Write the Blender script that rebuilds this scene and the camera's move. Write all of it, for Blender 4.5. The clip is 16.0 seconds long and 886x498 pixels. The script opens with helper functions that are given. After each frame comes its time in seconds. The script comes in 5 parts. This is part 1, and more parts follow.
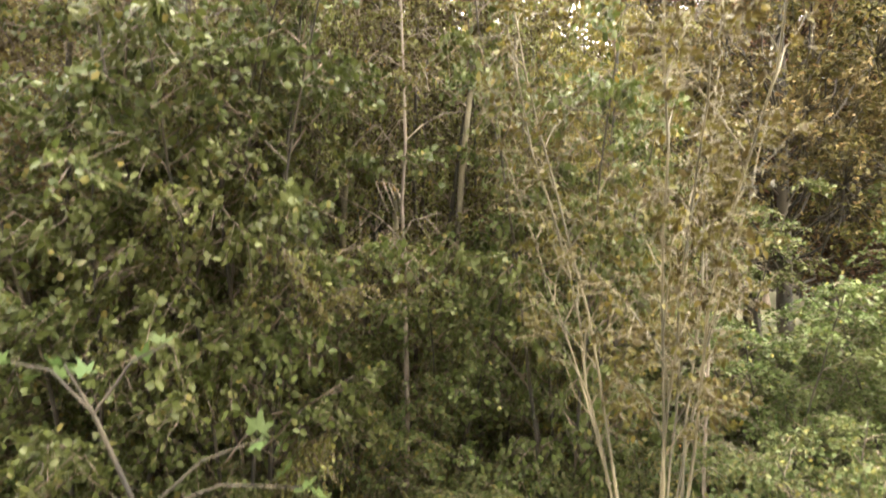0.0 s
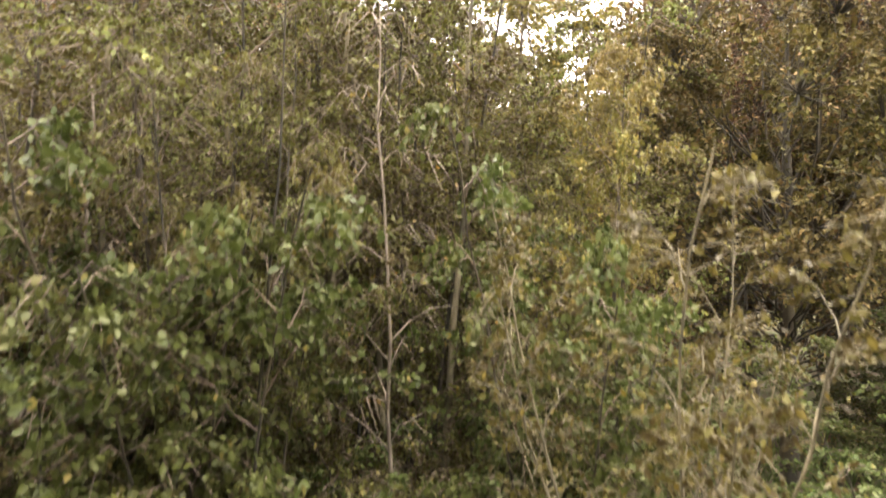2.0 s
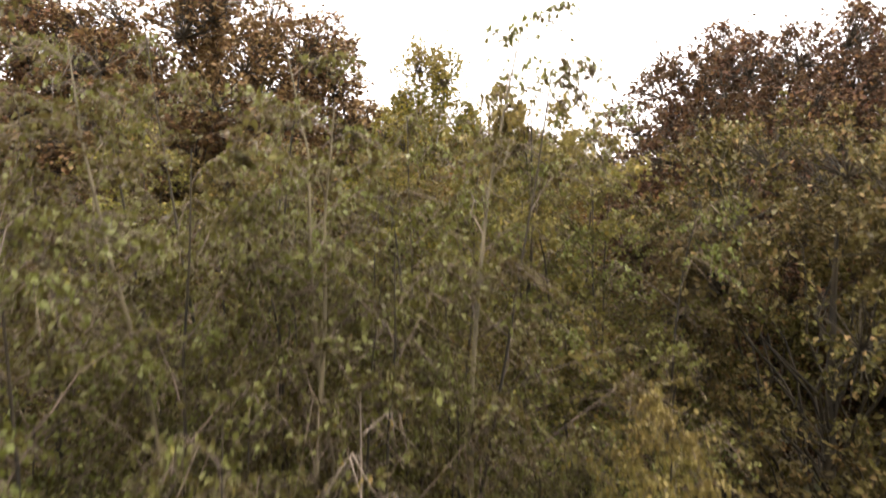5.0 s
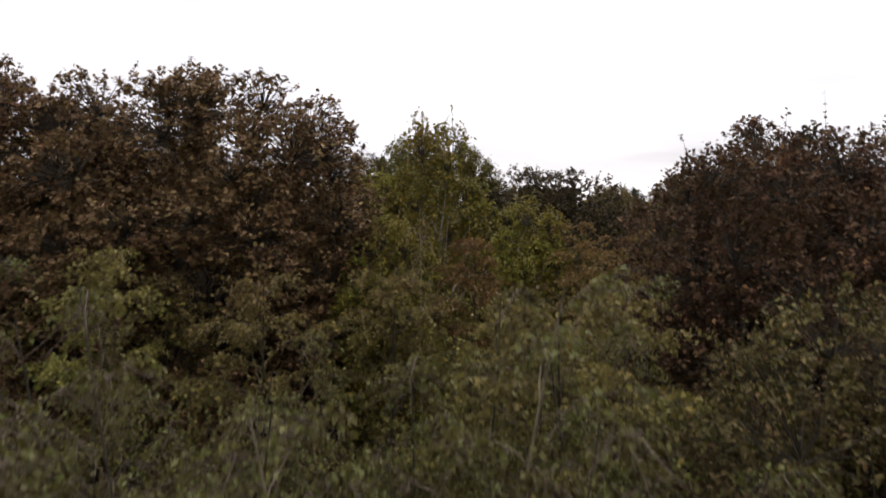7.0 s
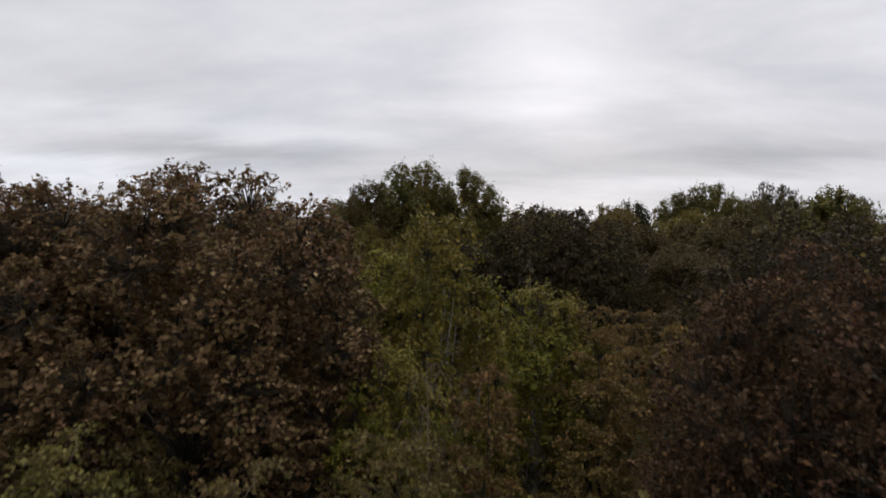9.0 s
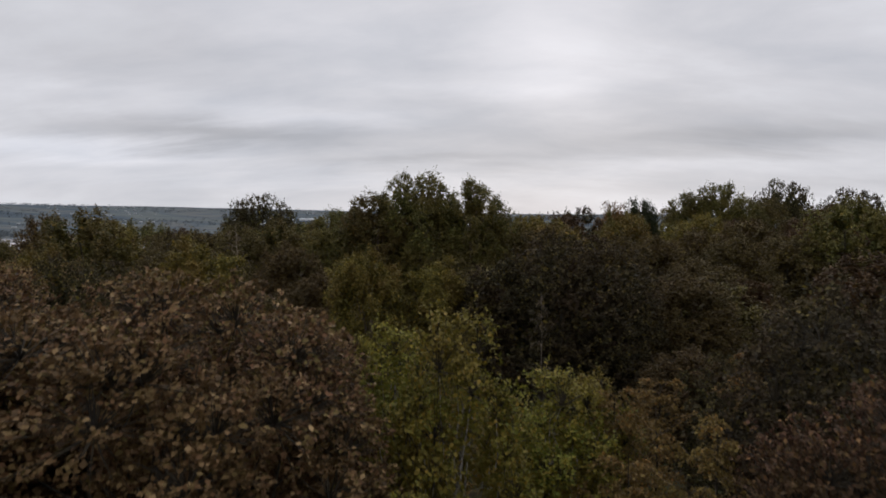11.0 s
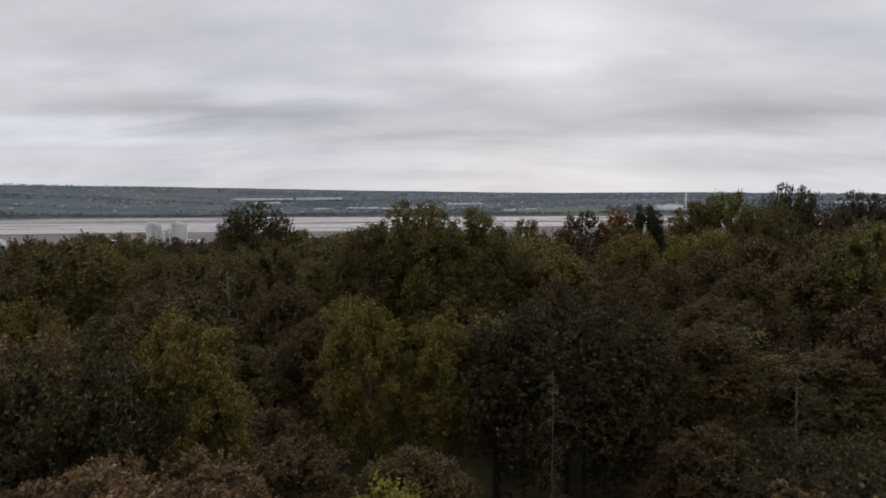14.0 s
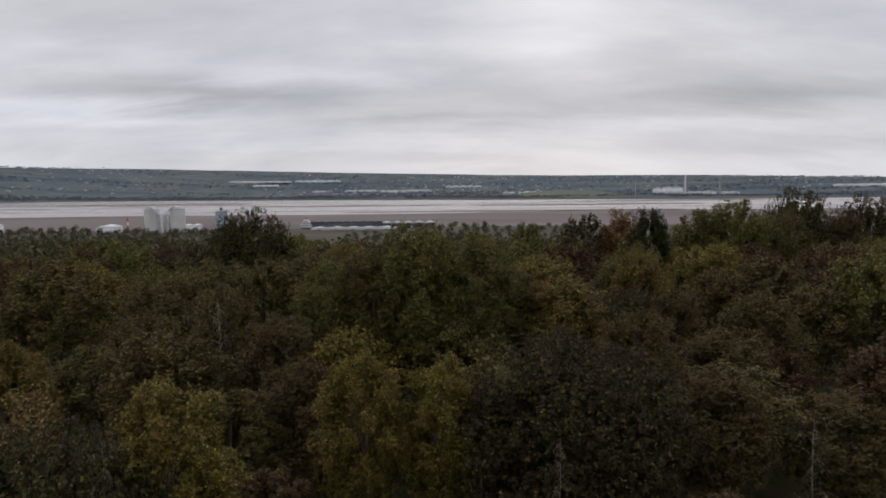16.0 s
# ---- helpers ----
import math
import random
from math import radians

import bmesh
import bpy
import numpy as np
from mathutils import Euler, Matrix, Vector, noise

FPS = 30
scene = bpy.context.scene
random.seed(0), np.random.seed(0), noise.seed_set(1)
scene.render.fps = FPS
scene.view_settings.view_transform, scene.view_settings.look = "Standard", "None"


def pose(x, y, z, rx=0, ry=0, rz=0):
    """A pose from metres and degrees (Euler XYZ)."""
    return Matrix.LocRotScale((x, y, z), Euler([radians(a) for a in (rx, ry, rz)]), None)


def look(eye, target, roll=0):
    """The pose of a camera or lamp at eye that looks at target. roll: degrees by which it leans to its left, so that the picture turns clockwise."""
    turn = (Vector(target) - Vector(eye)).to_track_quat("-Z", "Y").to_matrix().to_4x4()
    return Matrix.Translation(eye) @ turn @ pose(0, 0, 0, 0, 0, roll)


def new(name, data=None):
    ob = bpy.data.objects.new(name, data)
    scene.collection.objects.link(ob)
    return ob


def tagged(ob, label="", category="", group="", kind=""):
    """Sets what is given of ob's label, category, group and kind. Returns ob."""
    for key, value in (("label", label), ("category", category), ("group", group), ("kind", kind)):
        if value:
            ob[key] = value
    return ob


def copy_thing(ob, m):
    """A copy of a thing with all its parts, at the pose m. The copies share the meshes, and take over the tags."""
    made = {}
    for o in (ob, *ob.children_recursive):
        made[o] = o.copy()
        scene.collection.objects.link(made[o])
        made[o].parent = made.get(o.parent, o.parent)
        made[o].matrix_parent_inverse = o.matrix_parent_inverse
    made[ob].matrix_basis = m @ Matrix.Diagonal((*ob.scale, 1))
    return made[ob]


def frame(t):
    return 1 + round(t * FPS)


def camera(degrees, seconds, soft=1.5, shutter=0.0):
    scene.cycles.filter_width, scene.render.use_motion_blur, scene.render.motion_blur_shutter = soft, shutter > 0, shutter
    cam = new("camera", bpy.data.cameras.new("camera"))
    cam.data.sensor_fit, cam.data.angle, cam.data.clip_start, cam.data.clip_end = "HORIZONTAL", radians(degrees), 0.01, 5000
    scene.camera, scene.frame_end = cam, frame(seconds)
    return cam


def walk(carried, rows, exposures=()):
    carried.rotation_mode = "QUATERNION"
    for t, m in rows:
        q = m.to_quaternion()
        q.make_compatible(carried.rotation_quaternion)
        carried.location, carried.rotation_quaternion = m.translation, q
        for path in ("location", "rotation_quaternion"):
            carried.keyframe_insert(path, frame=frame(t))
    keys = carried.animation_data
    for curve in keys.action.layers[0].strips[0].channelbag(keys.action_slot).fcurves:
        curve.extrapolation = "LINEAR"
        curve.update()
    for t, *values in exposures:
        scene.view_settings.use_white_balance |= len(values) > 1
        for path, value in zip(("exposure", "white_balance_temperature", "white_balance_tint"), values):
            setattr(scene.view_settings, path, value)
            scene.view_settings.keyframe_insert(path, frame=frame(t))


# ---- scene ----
cam = camera(69.8, 16.0, soft=1.75, shutter=0.7)
PATH = [
    (0, (0.0, 0.0, 1.8), (-0.042, 1.997, 1.894), -0.2),
    (0.5, (0.022, 0.033, 2.144), (-0.019, 2.031, 2.224), -0.3),
    (1, (0.036, 0.092, 2.53), (-0.002, 2.09, 2.589), -0.4),
    (1.5, (0.036, 0.177, 2.926), (0.008, 2.176, 2.967), -0.5),
    (2, (0.045, 0.289, 3.309), (0.021, 2.289, 3.341), -0.8),
    (2.5, (0.045, 0.427, 3.721), (0.028, 2.427, 3.739), -0.8),
    (3, (0.04, 0.57, 4.129), (0.03, 2.57, 4.136), -0.8),
    (3.5, (0.027, 0.731, 4.551), (0.02, 2.731, 4.547), -0.6),
    (4, (0.027, 0.904, 4.983), (0.023, 2.904, 4.969), -0.6),
    (4.5, (0.027, 1.091, 5.424), (0.023, 3.09, 5.399), -0.5),
    (5, (0.018, 1.29, 5.875), (0.018, 3.29, 5.836), -0.5),
    (7.5, (-0.087, 2.615, 8.317), (-0.087, 4.615, 8.278), -0.5),
    (8, (-0.132, 2.941, 8.85), (-0.132, 4.94, 8.816), -0.4),
    (8.5, (-0.162, 3.29, 9.378), (-0.162, 5.29, 9.339), -0.3),
    (9, (-0.195, 3.662, 9.869), (-0.192, 5.662, 9.823), -0.3),
    (9.5, (-0.249, 4.038, 10.363), (-0.246, 6.037, 10.303), -0.3),
    (12, (-0.423, 5.816, 12.908), (-0.427, 7.812, 12.782), -0.4),
    (12.5, (-0.44, 6.15, 13.428), (-0.441, 8.145, 13.292), -0.4),
    (13, (-0.475, 6.491, 13.959), (-0.477, 8.485, 13.809), -0.5),
    (13.5, (-0.481, 6.804, 14.521), (-0.482, 8.797, 14.36), -0.5),
    (14, (-0.522, 7.174, 15.062), (-0.52, 9.167, 14.891), -0.6),
    (14.5, (-0.551, 7.547, 15.649), (-0.549, 9.539, 15.468), -0.6),
    (15, (-0.574, 7.939, 16.27), (-0.572, 9.93, 16.075), -0.6),
    (15.5, (-0.556, 8.396, 16.893), (-0.552, 10.385, 16.684), -0.6),
    (16, (-0.545, 8.876, 17.526), (-0.54, 10.863, 17.3), -0.6),
]
walk(cam, [(t, look(eye, target, roll)) for t, eye, target, roll in PATH],
     exposures=[(0, 4.58, 7500, 8), (1.5, 4.05, 7550, 10), (3, 3.45, 7650, 12), (5, 2.5, 7400, 13), (7.3, 0.55, 6600, 12), (8, 0.26, 6550, 11), (9, 0.12, 6500, 10), (12, -0.08, 6450, 10), (16, -0.08, 6450, 10)])

# ---------------------------------------------------------------- world, sun
SUN_DIR = Vector((0.155, 0.955, 0.24)).normalized()


def build_world():
    w = bpy.data.worlds.new("overcast_sky")
    scene.world = w
    w.use_nodes = True
    nt = w.node_tree
    nt.nodes.clear()
    N, L = nt.nodes.new, nt.links.new

    def math_node(op, a, b=None, clamp=False):
        n = N("ShaderNodeMath")
        n.operation, n.use_clamp = op, clamp
        for i, v in enumerate((a, b)):
            if v is None:
                continue
            if isinstance(v, (int, float)):
                n.inputs[i].default_value = v
            else:
                L(v, n.inputs[i])
        return n.outputs[0]

    tc = N("ShaderNodeTexCoord")
    sep = N("ShaderNodeSeparateXYZ")
    L(tc.outputs["Generated"], sep.inputs[0])
    up = math_node("MAXIMUM", sep.outputs[2], 0.0)
    den = math_node("ADD", up, 0.27)
    u = math_node("DIVIDE", sep.outputs[0], den)
    v = math_node("DIVIDE", sep.outputs[1], den)
    com = N("ShaderNodeCombineXYZ")
    L(u, com.inputs[0])
    L(v, com.inputs[1])

    def cloud(scale, sx, sy, detail, rough, off):
        m = N("ShaderNodeMapping")
        m.inputs["Scale"].default_value = (sx, sy, 1)
        m.inputs["Location"].default_value = off
        L(com.outputs[0], m.inputs[0])
        n = N("ShaderNodeTexNoise")
        n.inputs["Scale"].default_value = scale
        n.inputs["Detail"].default_value = detail
        n.inputs["Roughness"].default_value = rough
        n.inputs["Distortion"].default_value = 0.3
        L(m.outputs[0], n.inputs["Vector"])
        return n.outputs["Fac"]

    broad = cloud(0.85, 0.6, 1.0, 4, 0.5, (3.1, 1.7, 0))
    fine = cloud(2.6, 0.6, 1.0, 6, 0.57, (7.3, 2.2, 0))
    mix = math_node("ADD", math_node("MULTIPLY", broad, 0.54), math_node("MULTIPLY", fine, 0.46))
    ramp = N("ShaderNodeValToRGB")
    L(mix, ramp.inputs[0])
    els = ramp.color_ramp.elements
    els[0].position, els[0].color = 0.36, (0.535, 0.55, 0.605, 1)
    els[1].position, els[1].color = 0.64, (0.81, 0.815, 0.865, 1)
    e = els.new(0.50)
    e.color = (0.67, 0.67, 0.715, 1)
    # long bars of stratus low over the estuary, their edges frayed
    az = math_node("DIVIDE", sep.outputs[0], math_node("MAXIMUM", sep.outputs[1], 0.05))
    fray = cloud(1.6, 0.5, 1.3, 5, 0.55, (1.3, 8.1, 0))
    fray2 = cloud(5.0, 0.35, 1.5, 5, 0.6, (4.4, 0.7, 0))
    el = math_node("ADD", up, math_node("ADD", math_node("MULTIPLY", math_node("SUBTRACT", fray, 0.5), 0.07), math_node("MULTIPLY", math_node("SUBTRACT", fray2, 0.5), 0.035)))
    bars = None
    for a0, e0, aw, ew, gain in ((-0.38, 0.118, 0.24, 0.017, -0.26), (0.52, 0.105, 0.30, 0.019, -0.24), (0.35, 0.135, 0.42, 0.035, -0.10), (-0.55, 0.24, 0.28, 0.05, -0.16), (-0.05, 0.088, 0.18, 0.011, -0.16),
                                 (-0.62, 0.088, 0.28, 0.017, 0.30), (-0.2, 0.148, 0.2, 0.016, 0.17), (-0.15, 0.26, 0.32, 0.06, 0.08), (-0.15, 0.055, 0.55, 0.012, 0.12), (0.30, 0.068, 0.25, 0.010, 0.10), (0.62, 0.04, 0.3, 0.014, -0.10), (-0.45, 0.175, 0.3, 0.014, 0.05), (0.08, 0.198, 0.22, 0.018, 0.10)):
        da = math_node("POWER", math_node("ABSOLUTE", math_node("DIVIDE", math_node("SUBTRACT", az, a0), aw)), 2.0)
        de = math_node("POWER", math_node("ABSOLUTE", math_node("DIVIDE", math_node("SUBTRACT", el, e0), ew)), 2.0)
        one = math_node("MULTIPLY", math_node("EXPONENT", math_node("MULTIPLY", math_node("ADD", da, de), -1.0)), gain)
        bars = one if bars is None else math_node("ADD", bars, one)
    front = math_node("GREATER_THAN", sep.outputs[1], 0.05)
    lift = math_node("ADD", math_node("MULTIPLY", bars, front), 1.0)
    barred = N("ShaderNodeMix")
    barred.data_type, barred.blend_type = "RGBA", "MULTIPLY"
    barred.inputs["Factor"].default_value = 1.0
    L(lift, barred.inputs["B"])
    # the veiled sun behind the cloud
    dot = N("ShaderNodeVectorMath")
    dot.operation = "DOT_PRODUCT"
    L(tc.outputs["Generated"], dot.inputs[0])
    dot.inputs[1].default_value = SUN_DIR
    glow = math_node("POWER", math_node("MAXIMUM", dot.outputs["Value"], 0.0), 160.0)
    glow_c = N("ShaderNodeMix")
    glow_c.data_type, glow_c.blend_type = "RGBA", "ADD"
    glow_c.inputs["B"].default_value = (0.13, 0.125, 0.13, 1)
    L(glow, glow_c.inputs["Factor"])
    L(ramp.outputs[0], barred.inputs["A"])
    L(barred.outputs["Result"], glow_c.inputs["A"])
    # pale band over the horizon
    band = math_node("POWER", math_node("SUBTRACT", 1.0, up, True), 16.0)
    hz = N("ShaderNodeMix")
    hz.data_type = "RGBA"
    hz.inputs["B"].default_value = (0.74, 0.745, 0.79, 1)
    L(math_node("MULTIPLY", band, 0.3), hz.inputs["Factor"])
    L(glow_c.outputs["Result"], hz.inputs["A"])
    sky = N("ShaderNodeTexSky")
    sky.sky_type, sky.sun_disc = "NISHITA", False
    sky.sun_elevation, sky.sun_rotation = radians(14), radians(9)
    bg_sky, bg_cloud = N("ShaderNodeBackground"), N("ShaderNodeBackground")
    L(sky.outputs[0], bg_sky.inputs[0])
    bg_sky.inputs[1].default_value = 0.05
    L(hz.outputs["Result"], bg_cloud.inputs[0])
    # an overcast sky is brightest overhead
    zen = N("ShaderNodeMapRange")
    zen.interpolation_type = "SMOOTHSTEP"
    zen.inputs[1].default_value, zen.inputs[2].default_value = 0.32, 0.95
    zen.inputs[3].default_value, zen.inputs[4].default_value = 1.0, 2.0
    L(up, zen.inputs[0])
    L(zen.outputs[0], bg_cloud.inputs[1])
    ms, out = N("ShaderNodeMixShader"), N("ShaderNodeOutputWorld")
    ms.inputs[0].default_value = 0.97
    L(bg_sky.outputs[0], ms.inputs[1])
    L(bg_cloud.outputs[0], ms.inputs[2])
    L(ms.outputs[0], out.inputs[0])


build_world()
sun = new("sun", bpy.data.lights.new("sun", "SUN"))
sun.data.energy, sun.data.angle, sun.data.color = 0.5, radians(40), (1.0, 0.96, 0.9)
sun.matrix_basis = look((0, 0, 60), (-0.2, -1.0, 58.4))


# ---------------------------------------------------------------- materials
def material(name):
    m = bpy.data.materials.new(name)
    m.use_nodes = True
    nt = m.node_tree
    nt.nodes.clear()
    out = nt.nodes.new("ShaderNodeOutputMaterial")
    return m, nt, nt.nodes.new, nt.links.new, out


def ramp_node(nt, stops):
    r = nt.nodes.new("ShaderNodeValToRGB")
    els = r.color_ramp.elements
    els[0].position, els[0].color = stops[0][0], (*stops[0][1], 1)
    els[1].position, els[1].color = stops[-1][0], (*stops[-1][1], 1)
    for p, c in stops[1:-1]:
        els.new(p).color = (*c, 1)
    return r


def leaf_material(name, stops, patch, gloss=0.5, through_light=0.3, patch_scale=0.5, shine=0.12, hue=0.015):
    """Leaves: a colour for each leaf, drifting in patches over the crown and from tree to tree."""
    m, nt, N, L, out = material(name)
    geo, info, tc = N("ShaderNodeNewGeometry"), N("ShaderNodeObjectInfo"), N("ShaderNodeTexCoord")
    r = ramp_node(nt, stops)
    L(geo.outputs["Random Per Island"], r.inputs[0])
    noise_n = N("ShaderNodeTexNoise")
    noise_n.inputs["Scale"].default_value = patch_scale
    noise_n.inputs["Detail"].default_value = 3
    L(tc.outputs["Object"], noise_n.inputs["Vector"])
    pr = N("ShaderNodeMapRange")
    pr.inputs[1].default_value, pr.inputs[2].default_value = 0.42, 0.68
    pr.inputs[3].default_value, pr.inputs[4].default_value = 0.0, 0.75
    L(noise_n.outputs["Fac"], pr.inputs[0])
    mx = N("ShaderNodeMix")
    mx.data_type = "RGBA"
    mx.inputs["B"].default_value = (*patch, 1)
    L(pr.outputs[0], mx.inputs["Factor"])
    L(r.outputs[0], mx.inputs["A"])
    hsv = N("ShaderNodeHueSaturation")
    L(mx.outputs["Result"], hsv.inputs["Color"])
    vr = N("ShaderNodeMapRange")
    vr.inputs[3].default_value, vr.inputs[4].default_value = 0.84, 1.18
    L(info.outputs["Random"], vr.inputs[0])
    L(vr.outputs[0], hsv.inputs["Value"])
    hr = N("ShaderNodeMapRange")
    hr.inputs[3].default_value, hr.inputs[4].default_value = 0.5 - hue, 0.5 + hue
    L(info.outputs["Random"], hr.inputs[0])
    L(hr.outputs[0], hsv.inputs["Hue"])
    p = N("ShaderNodeBsdfPrincipled")
    p.inputs["Roughness"].default_value = gloss
    p.inputs["Specular IOR Level"].default_value = shine
    L(hsv.outputs[0], p.inputs["Base Color"])
    t = N("ShaderNodeBsdfTranslucent")
    L(hsv.outputs[0], t.inputs["Color"])
    ms = N("ShaderNodeMixShader")
    ms.inputs[0].default_value = through_light
    L(p.outputs[0], ms.inputs[1])
    L(t.outputs[0], ms.inputs[2])
    L(ms.outputs[0], out.inputs[0])
    return m


def bark_material(name, dark, light, scale=(6, 6, 2), lo=0.4, hi=0.65, rough=0.85):
    m, nt, N, L, out = material(name)
    tc, mp = N("ShaderNodeTexCoord"), N("ShaderNodeMapping")
    mp.inputs["Scale"].default_value = scale
    L(tc.outputs["Object"], mp.inputs[0])
    n1, n2 = N("ShaderNodeTexNoise"), N("ShaderNodeTexNoise")
    n1.inputs["Scale"].default_value, n1.inputs["Detail"].default_value = 1.0, 6
    n2.inputs["Scale"].default_value, n2.inputs["Detail"].default_value = 9.0, 4
    L(mp.outputs[0], n1.inputs["Vector"])
    L(mp.outputs[0], n2.inputs["Vector"])
    ad = N("ShaderNodeMath")
    ad.operation = "MULTIPLY_ADD"
    ad.inputs[1].default_value, ad.inputs[2].default_value = 0.3, -0.15
    L(n2.outputs["Fac"], ad.inputs[0])
    ad2 = N("ShaderNodeMath")
    L(n1.outputs["Fac"], ad2.inputs[0])
    L(ad.outputs[0], ad2.inputs[1])
    r = ramp_node(nt, [(lo, dark), (hi, light)])
    L(ad2.outputs[0], r.inputs[0])
    p, b = N("ShaderNodeBsdfPrincipled"), N("ShaderNodeBump")
    p.inputs["Roughness"].default_value = rough
    b.inputs["Strength"].default_value = 0.5
    b.inputs["Distance"].default_value = 0.01
    L(ad2.outputs[0], b.inputs["Height"])
    L(b.outputs[0], p.inputs["Normal"])
    L(r.outputs[0], p.inputs["Base Color"])
    L(p.outputs[0], out.inputs[0])
    return m


# the palest and darkest stops paint in leaf glints and shaded gaps
M_BIRCH_LEAF = leaf_material("birch_leaves_olive", [(0, (0.033, 0.024, 0.010)), (0.3, (0.060, 0.051, 0.014)), (0.55, (0.082, 0.085, 0.019)), (0.75, (0.114, 0.12, 0.032)), (0.9, (0.15, 0.165, 0.056)), (0.98, (0.20, 0.21, 0.09)), (1, (0.24, 0.20, 0.05))], (0.088, 0.063, 0.024), shine=0.12, gloss=0.42, through_light=0.35)
M_BIRCH_FADED = leaf_material("birch_leaves_faded", [(0, (0.04, 0.026, 0.013)), (0.35, (0.075, 0.052, 0.024)), (0.65, (0.11, 0.082, 0.032)), (0.9, (0.145, 0.13, 0.05)), (1, (0.24, 0.19, 0.07))], (0.085, 0.08, 0.025), shine=0.12, gloss=0.42, through_light=0.35)
M_BELT = leaf_material("birch_leaves_green_gold", [(0, (0.085, 0.08245, 0.02)), (0.5, (0.14, 0.1406, 0.034)), (0.85, (0.19, 0.1697, 0.045)), (1, (0.28, 0.2134, 0.05))], (0.16, 0.1115, 0.04), shine=0.15)
M_BIRCH_YELLOW = leaf_material("birch_leaves_yellow_green", [(0, (0.05148, 0.04812, 0.0126)), (0.5, (0.108, 0.09254, 0.01995)), (0.85, (0.175, 0.1388, 0.0294)), (1, (0.278, 0.1851, 0.0315))], (0.1338, 0.08329, 0.0231), through_light=0.25)
M_BIRCH_GREEN = leaf_material("birch_leaves_green", [(0, (0.04326, 0.0465, 0.01365)), (0.6, (0.08755, 0.0837, 0.02205)), (0.92, (0.1339, 0.1163, 0.0315)), (1, (0.2266, 0.1581, 0.0315))], (0.1133, 0.07812, 0.02415), through_light=0.25)
M_BIRCH_BROWN = leaf_material("birch_leaves_brown", [(0, (0.03888, 0.025, 0.012)), (0.5, (0.07128, 0.046, 0.019)), (0.8, (0.09504, 0.067, 0.022)), (1, (0.162, 0.11, 0.03))], (0.0648, 0.049, 0.018), through_light=0.25, hue=0.03)
M_TAN = leaf_material("leaves_tan_olive", [(0, (0.0289, 0.0195, 0.008669)), (0.4, (0.05201, 0.03612, 0.01228)), (0.7, (0.06791, 0.05274, 0.01445)), (0.9, (0.07946, 0.06863, 0.01734)), (1, (0.1118, 0.0774, 0.0172))], (0.05779, 0.05057, 0.01156))
M_ORANGE = leaf_material("leaves_tan_orange", [(0, (0.102, 0.066, 0.026)), (0.45, (0.156, 0.0935, 0.036)), (0.8, (0.18, 0.127, 0.038)), (1, (0.276, 0.127, 0.034))], (0.156, 0.11, 0.034))
# random light and dark leaves paint in the lit tips and shaded inside
M_OAK_RUSSET = leaf_material("oak_leaves_russet", [(0, (0.03414, 0.02117, 0.01182)), (0.35, (0.08535, 0.04838, 0.02364)), (0.6, (0.1707, 0.09072, 0.04728)), (0.75, (0.1205, 0.09878, 0.03074)), (0.9, (0.251, 0.1613, 0.08273)), (1, (0.3616, 0.252, 0.1181))], (0.1156, 0.07459, 0.02837), gloss=0.5, patch_scale=0.7, shine=0.08, through_light=0.25)
M_OAK_OLIVE = leaf_material("oak_leaves_olive", [(0, (0.024, 0.021, 0.008)), (0.35, (0.055, 0.047, 0.014)), (0.65, (0.09, 0.08, 0.02)), (0.85, (0.135, 0.10, 0.036)), (0.95, (0.17, 0.10, 0.05)), (1, (0.22, 0.15, 0.06))], (0.095, 0.062, 0.028), gloss=0.45, patch_scale=0.6, shine=0.1, through_light=0.25)
M_OAK_RUST_DARK = leaf_material("oak_leaves_dark_russet", [(0, (0.0273, 0.01666, 0.01)), (0.4, (0.06825, 0.0392, 0.02375)), (0.7, (0.1155, 0.0588, 0.03625)), (0.9, (0.126, 0.08624, 0.035)), (1, (0.252, 0.1372, 0.05625))], (0.0714, 0.049, 0.0225), gloss=0.5, patch_scale=0.7, shine=0.05, through_light=0.25)
# the two brightest stops are cluster highlights painted onto scattered leaves
M_OAK_DARK = leaf_material("oak_leaves_dark", [(0, (0.01648, 0.01581, 0.0084)), (0.5, (0.03502, 0.03069, 0.0147)), (0.8, (0.0618, 0.05115, 0.0231)), (0.93, (0.12, 0.10, 0.036)), (1, (0.1751, 0.1395, 0.0315))], (0.0515, 0.03348, 0.021), gloss=0.5, shine=0.05, through_light=0.25)
M_RUST = leaf_material("leaves_rust_red", [(0, (0.09, 0.04, 0.02)), (0.6, (0.15, 0.06, 0.025)), (1, (0.20, 0.10, 0.03))], (0.09, 0.05, 0.02))
M_HOLLY = leaf_material("evergreen_leaves_dark_green", [(0, (0.016, 0.022, 0.009)), (0.7, (0.028, 0.036, 0.013)), (1, (0.05, 0.055, 0.018))], (0.03, 0.034, 0.014), gloss=0.6, through_light=0.1)
M_BRAMBLE = leaf_material("bramble_leaves_green", [(0, (0.03247, 0.0491, 0.01368)), (0.5, (0.0552, 0.06751, 0.02053)), (0.85, (0.0911, 0.08882, 0.0308)), (1, (0.1624, 0.1292, 0.03421))], (0.06494, 0.06444, 0.02053))
M_HAZEL = leaf_material("hazel_leaves_green", [(0, (0.03555, 0.05085, 0.01293)), (0.45, (0.05924, 0.07821, 0.0181)), (0.8, (0.08887, 0.1095, 0.03361)), (0.95, (0.1284, 0.1467, 0.06463)), (1, (0.1975, 0.1662, 0.03877))], (0.06912, 0.06452, 0.01939), shine=0.16, gloss=0.42)
